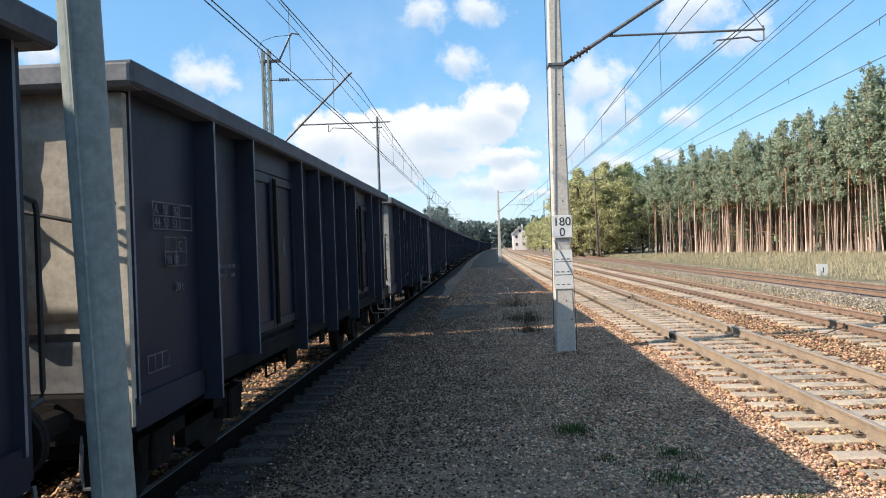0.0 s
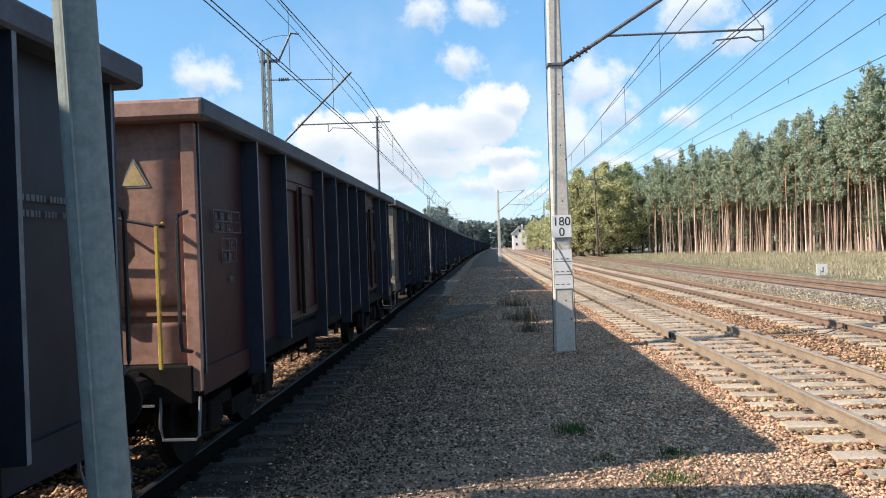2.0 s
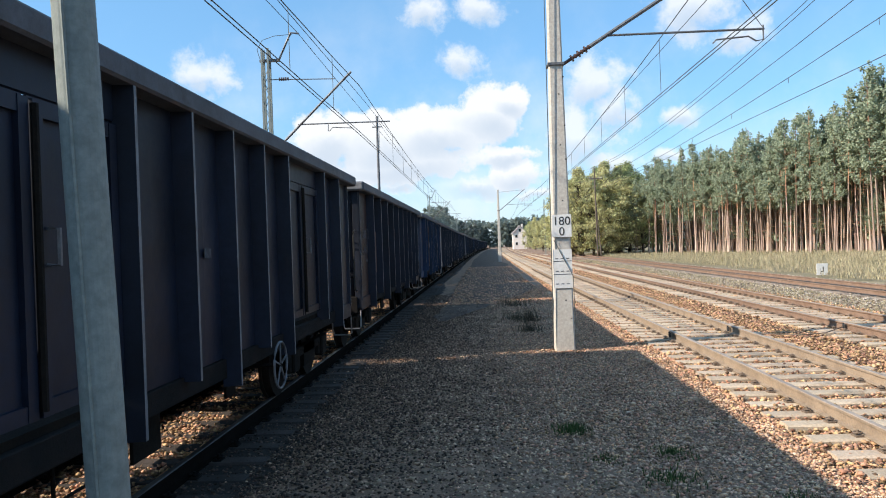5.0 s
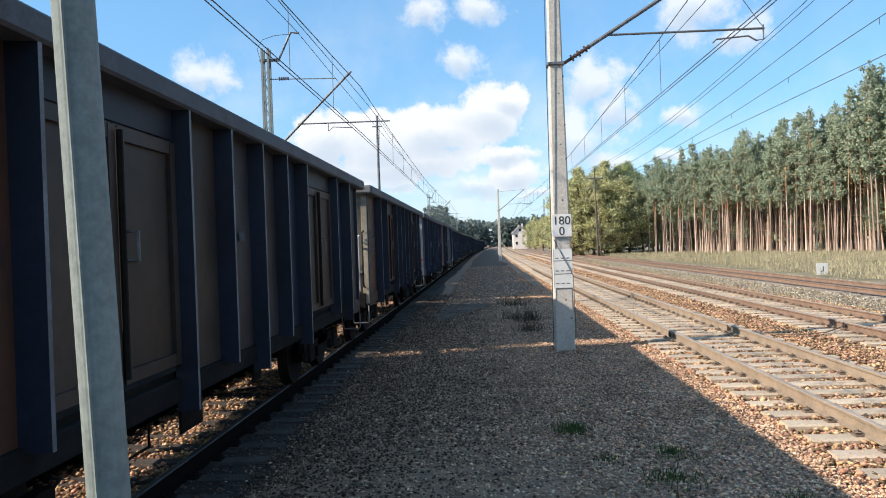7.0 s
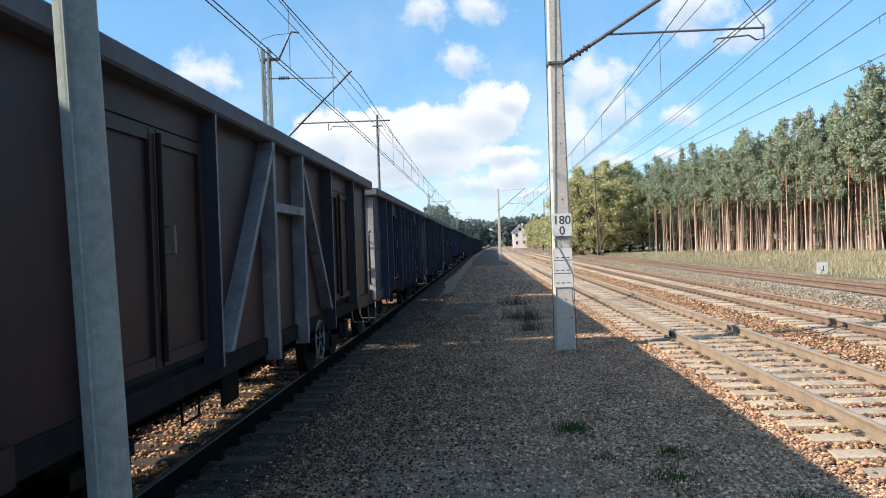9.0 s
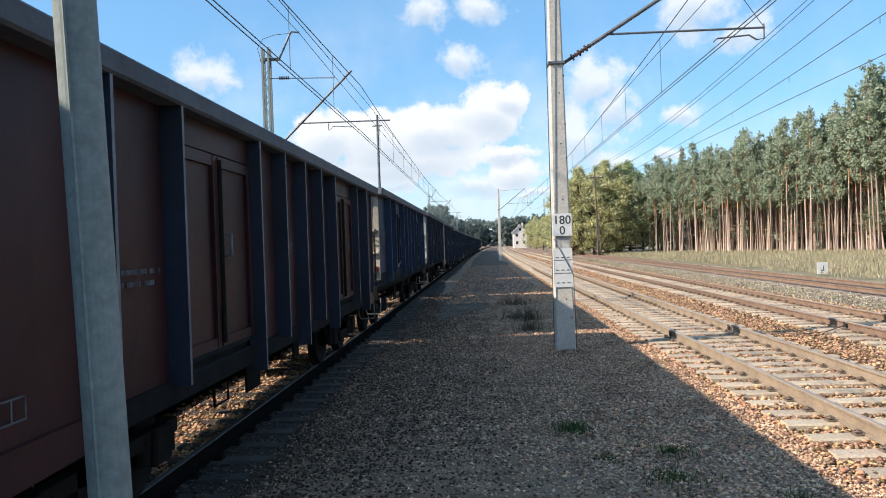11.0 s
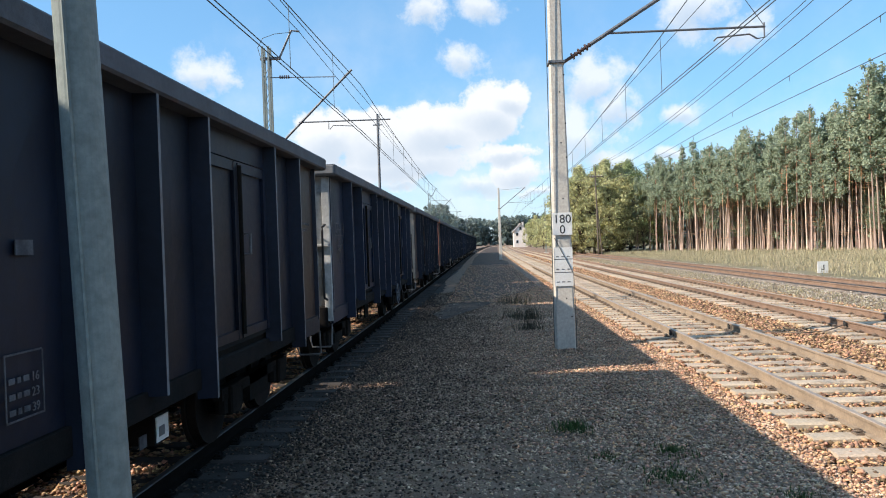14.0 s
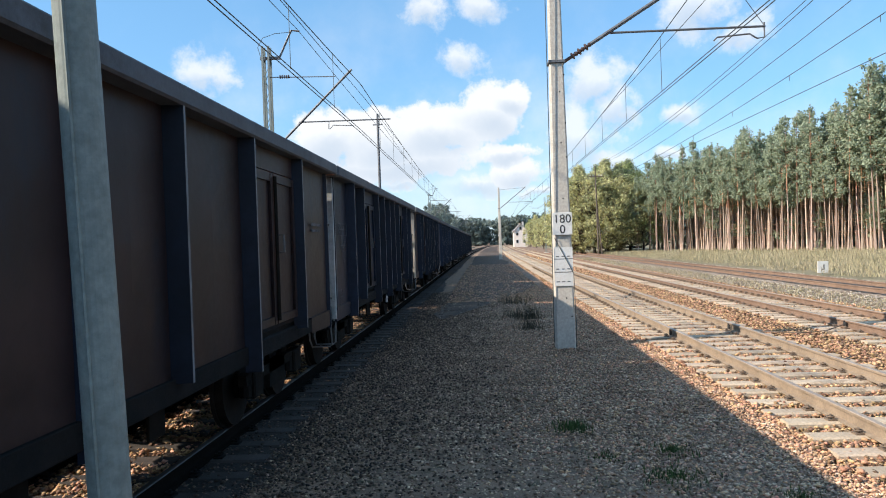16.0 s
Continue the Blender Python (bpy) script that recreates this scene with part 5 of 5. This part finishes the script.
# ---- house, poles, signs ----
M["plaster"] = material("cream_plaster", (0.80, 0.72, 0.66), (0.74, 0.64, 0.57), 0.8, 0.9, bump=0.1)
M["roof"] = material("grey_roof", (0.42, 0.38, 0.37), (0.33, 0.29, 0.28), 1.5, 0.85, bump=0.3)
M["glass"] = material("window_glass", (0.03, 0.035, 0.04), None, 1.0, 0.1, bump=0.0, spec=0.6)
M["pole_wood"] = material("pole_timber", (0.17, 0.13, 0.10), (0.11, 0.085, 0.07), 2.0, 0.9, bump=0.4)


def house():
    h = thing("house", "small cream plastered house with a grey pitched roof beside the line", "house", at=(14.8, 305, -0.1))
    part("wall", prism([(-2.7, 0), (-2.7, 6.5), (0, 9.2), (2.7, 6.5), (2.7, 0)], -5, 5), M["plaster"], h)
    for s in (-1, 1):
        bm = bmesh.new()
        d = Matrix.Translation((s * 1.5, 0, 7.85)) @ Matrix.Rotation(s * 0.785, 4, "Y")
        box(bm, -2.45, 2.45, -5.5, 5.5, -0.09, 0.09, m=d)
        part("roof", bm, M["roof"], h)
    part("chimney", boxes((0.8, 1.5, -1, -0.3, 8.0, 10.2)), M["plaster"], h)
    for x, z in ((-1.4, 4.6), (1.4, 4.6), (-1.4, 1.6), (1.4, 1.6), (0, 6.9)):
        win = part("window", boxes((x - 0.5, x + 0.5, -5.05, -4.98, z, z + 1.3)), M["white"], h)
        part("pane", boxes((x - 0.42, x + 0.42, -5.08, -5.03, z + 0.08, z + 1.22)), M["glass"], win)


house()


def utility_pole():
    p = thing("utility_pole", "old wooden utility pole with a strut and cross arm", "pole", at=(15.75, 104.0, -0.2))
    part("pole", rod(bmesh.new(), (0, 0, 0), (-0.1, 0, 12.4), 0.11, 0.08, 8), M["pole_wood"], p)
    part("strut", rod(bmesh.new(), (0.5, 0, 0), (0.0, 0, 7.0), 0.08, 0.07, 8), M["pole_wood"], p)
    part("cross_arm", boxes((-0.9, 0.9, -0.06, 0.06, 10.9, 11.04)), M["pole_wood"], p)
    for x in (-0.8, -0.4, 0.4, 0.8):
        part("insulator", rod(bmesh.new(), (x, 0, 11.03), (x, 0, 11.25), 0.06, 0.04, 8), M["white"], p)


utility_pole()


def line_sign():
    s = thing("trackside_sign", "square white trackside board on a short post in the grass", "sign", at=(17.5, 39.7, -0.1))
    part("post", rod(bmesh.new(), (0, 0.03, 0), (0, 0.03, 0.6), 0.03, sides=8), M["galv"], s)
    part("board", boxes((-0.28, 0.28, -0.02, 0.01, 0.12, 0.72), bevel=0.005), M["white"], s)
    part("mark", boxes((0.02, 0.07, -0.026, -0.019, 0.28, 0.55), (-0.08, 0.03, -0.026, -0.019, 0.28, 0.33)), M["black"], s)


line_sign()


def rail_bonds():
    """Dark bond boxes clamped to the rails, and the cables that run from them."""
    for x, y in ((TRACKS["first"] - 0.7535, 16.5), (TRACKS["first"] + 0.7535, 17.3), (TRACKS["second"] - 0.7535, 17.2)):
        b = thing("rail_bond_box", "small dark bond box clamped to the rail", "bond box", "rail bond boxes", at=(x - 0.09, y, 0.0))
        part("body", boxes((-0.005, 0.04, -0.05, 0.05, 0.04, 0.14), bevel=0.015), M["black"], b)
        part("lug", boxes((-0.012, 0.02, -0.02, 0.02, 0.138, 0.165), bevel=0.006), M["black"], b)
    for pts in (((6.1, 17.0, 0.0), (6.8, 16.6, 0.0), (7.4, 16.7, 0.02), (8.0, 17.2, 0.08)), ((6.3, 13.3, 0.0), (6.0, 12.9, 0.03), (5.66, 13.0, 0.06))):
        tagged(part("bond_cable", path(bmesh.new(), pts, 0.013), M["clip"]), "black bond cable lying in the ballast", "cable", "bond cables")


rail_bonds()


def warning_triangle():
    s = thing("warning_sign", "small white triangular board under the trees", "sign", at=(24.3, 139, -0.1))
    part("post", rod(bmesh.new(), (0, 0.05, 0), (0, 0.05, 1.7), 0.04, sides=6), M["galv"], s)
    bm = prism([(-0.65, 1.2), (0.65, 1.2), (0, 2.3)], -0.02, 0.02)
    part("board", bm, M["white"], s)


warning_triangle()


def rail_pile():
    for k, (dx, r) in enumerate(((0, 0.0), (0.9, 0.15), (1.9, 0.3))):
        bm = bmesh.new()
        path(bm, [(20.5 + dx, 128 + k, 0.0), (21.5 + dx, 126.5 + k, 0.5), (23.2 + dx, 126 + k, 0.62), (25.0 + dx, 127 + k, 0.45)], 0.16)
        tagged(part("old_rail_piece", bm, M["black"]), "bent dark scrap rail lying in the grass", "scrap rail", "scrap rails")


rail_pile()


# ---- grass, weeds and loose stones ----


def blades(name, label, count, place, height, width, mat, seed, category="grass"):
    rng = np.random.default_rng(seed)
    p = place(rng, count)
    h = height * rng.uniform(0.4, 1.3, count)
    a = rng.uniform(0, 6.28, count)
    side = np.stack((np.cos(a), np.sin(a), np.zeros(count)), -1) * width
    lean = rng.normal(0, 0.3, (count, 3)) * h[:, None]
    lean[:, 2] = h
    v = np.stack((p - side, p + side, p + lean), 1)
    me = bpy.data.meshes.new(name)
    me.vertices.add(count * 3)
    me.vertices.foreach_set("co", v.reshape(-1))
    me.loops.add(count * 3)
    me.loops.foreach_set("vertex_index", np.arange(count * 3))
    me.polygons.add(count)
    me.polygons.foreach_set("loop_start", np.arange(0, count * 3, 3))
    me.materials.append(mat)
    me.update(calc_edges=True)
    return tagged(new(name, me), label, category, kind="stuff")


def meadow_place(rng, n):
    y = 30 + 95 * rng.uniform(0, 1, n)
    x = rng.uniform(17.2, 47, n)
    c = np.round(x * 0.8) * 0.9 + np.round(y * 0.8)
    return np.stack((x, y, np.full(n, 0.02) + 0.05 * np.sin(c)), -1)


blades("meadow_grass", "tall dry yellow grass before the wood", 90000, meadow_place, 0.30, 0.016, M["grass"], 3)
blades("verge_grass", "sparse dry grass between the sidings", 9000, spread(10.6, 12.6, 14, 90, -0.05), 0.10, 0.012, M["grass"], 4)


def tuft(x, y, r):
    def f(rng, n):
        q = np.abs(rng.normal(0, r, n))
        a = rng.uniform(0, 6.28, n)
        return np.stack((x + q * np.cos(a), y + q * np.sin(a), np.full(n, -0.05)), -1)
    return f


for k, (x, y, r, h, n) in enumerate(((0.99, 8.86, 0.12, 0.11, 320), (1.88, 7.85, 0.16, 0.07, 260), (1.68, 7.02, 0.22, 0.07, 360), (1.19, 7.69, 0.14, 0.05, 160), (2.6, 6.4, 0.2, 0.06, 200))):
    blades("weed_tuft", "small green weed tuft among the stones", n, tuft(x, y, r), h, 0.008, M["weed"], 30 + k, "weed")
for k, (x, y, r, h, n) in enumerate(((1.1, 19.0, 0.3, 0.3, 160), (0.9, 22.0, 0.4, 0.3, 160), (1.3, 21.5, 0.35, 0.45, 160), (1.1, 27, 0.5, 0.4, 200))):
    blades("dry_scrub", "dry dark weed stalks beside the mast", n, tuft(x, y, r), h, 0.008, M["scrub"], 50 + k, "weed")

# dark strip laid along the train, part soot, part coloured-in shade
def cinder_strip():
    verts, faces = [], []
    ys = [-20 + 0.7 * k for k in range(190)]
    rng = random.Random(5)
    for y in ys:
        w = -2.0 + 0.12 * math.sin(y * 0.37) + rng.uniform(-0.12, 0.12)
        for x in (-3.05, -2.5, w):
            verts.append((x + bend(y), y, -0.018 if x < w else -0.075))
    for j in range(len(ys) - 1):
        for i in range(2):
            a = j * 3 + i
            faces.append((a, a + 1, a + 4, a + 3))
    tagged(new("cinder_strip", mesh_of("cinder_strip", verts, faces, M["soot_shade"])), "dark sooty strip along the train track, deepened for its shade", "ground", kind="structure")


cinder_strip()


# sheet over the farther path, coloured dark for the shade lying on it
def far_path():
    verts, faces = [], []
    ys = [22 + 0.9 * k for k in range(60)] + [76 + 8 * k for k in range(40)]
    rng = random.Random(6)
    for k, y in enumerate(ys):
        grow = min(1.0, (y - 22) / 14)
        left, right = -1.5 + rng.uniform(-0.2, 0.2), -1.2 + (3.6 + rng.uniform(-0.25, 0.25)) * grow
        for x, z in ((left, -0.020), ((left + right) / 2, -0.012), (right, -0.020)):
            verts.append((x + bend(y), y, z))
    for j in range(len(ys) - 1):
        for i in range(2):
            a = j * 3 + i
            faces.append((a, a + 1, a + 4, a + 3))
    tagged(new("cinder_path", mesh_of("cinder_path", verts, faces, M["trodden"])), "gravel path between the tracks, darkened for the shade of the train", "path", kind="structure")


far_path()
# dark stones near the train, pale ones farther out: its shade gradient coloured in
stones("sooty_stones", "sooty stones along the train track, darkened further for its shade", 30000, shoulder(-3.0, 3.5, 3.5, 34, -0.025, 1.7, 0.025), 0.020, M["stone_dark"], 8)
stones("rusty_stones", "rust-brown stones along the foot of the track bed", 36000, shoulder(3.45, -3.6, 4.6, 40, -0.045, 1.9, 0.02), 0.024, M["stone_rust"], 10)
stones("path_stones", "small brown stones strewn over the path", 60000, shoulder(3.3, -6.5, 4.2, 34, -0.042, 2.0, 0.022), 0.018, M["stone"], 1)
stones("path_grit", "dull brown grit between the path stones", 90000, spread(-2.6, 3.3, 4.2, 30, -0.045, 1.9, 0.022), 0.019, M["stone_brown"], 13)
stones("path_pebbles", "larger loose stones on the path", 3800, shoulder(3.3, -5.6, 4.6, 34, -0.04, 1.9, 0.02), 0.030, M["stone"], 2)
stones("ballast_first_track", "clean orange-brown crushed ballast of the main track", 66000, spread(3.15, 7.0, 4, 48, -0.058, 1.5, 0.04), 0.034, M["stone_bright"], 3)
stones("ballast_second_track", "orange-brown crushed ballast between the tracks", 44000, spread(6.6, 11.0, 8, 60, -0.058, 1.4, 0.04), 0.036, M["stone_bright"], 4)
stones("far_ballast", "orange-brown ballast of the farther tracks", 26000, spread(3.2, 10.9, 46, 130, -0.09, 1.3, 0.04), 0.065, M["stone_bright"], 14)
stones("ballast_train_track", "brown crushed ballast under the train", 34000, spread(-5.3, -3.05, 2.5, 32, -0.03, 1.5, 0.035), 0.034, M["stone_bright"], 5)
stones("far_path_stones", "small brown stones on the farther path", 11000, spread(-1.5, 2.6, 28, 75, -0.02, 1.5, 0.02), 0.036, M["stone_rust"], 12)
stones("ballast_siding", "sparse grey ballast along the siding", 30000, spread(10.8, 17.0, 14, 75, -0.085, 1.3, 0.03), 0.045, M["stone_grey"], 6)

motions()
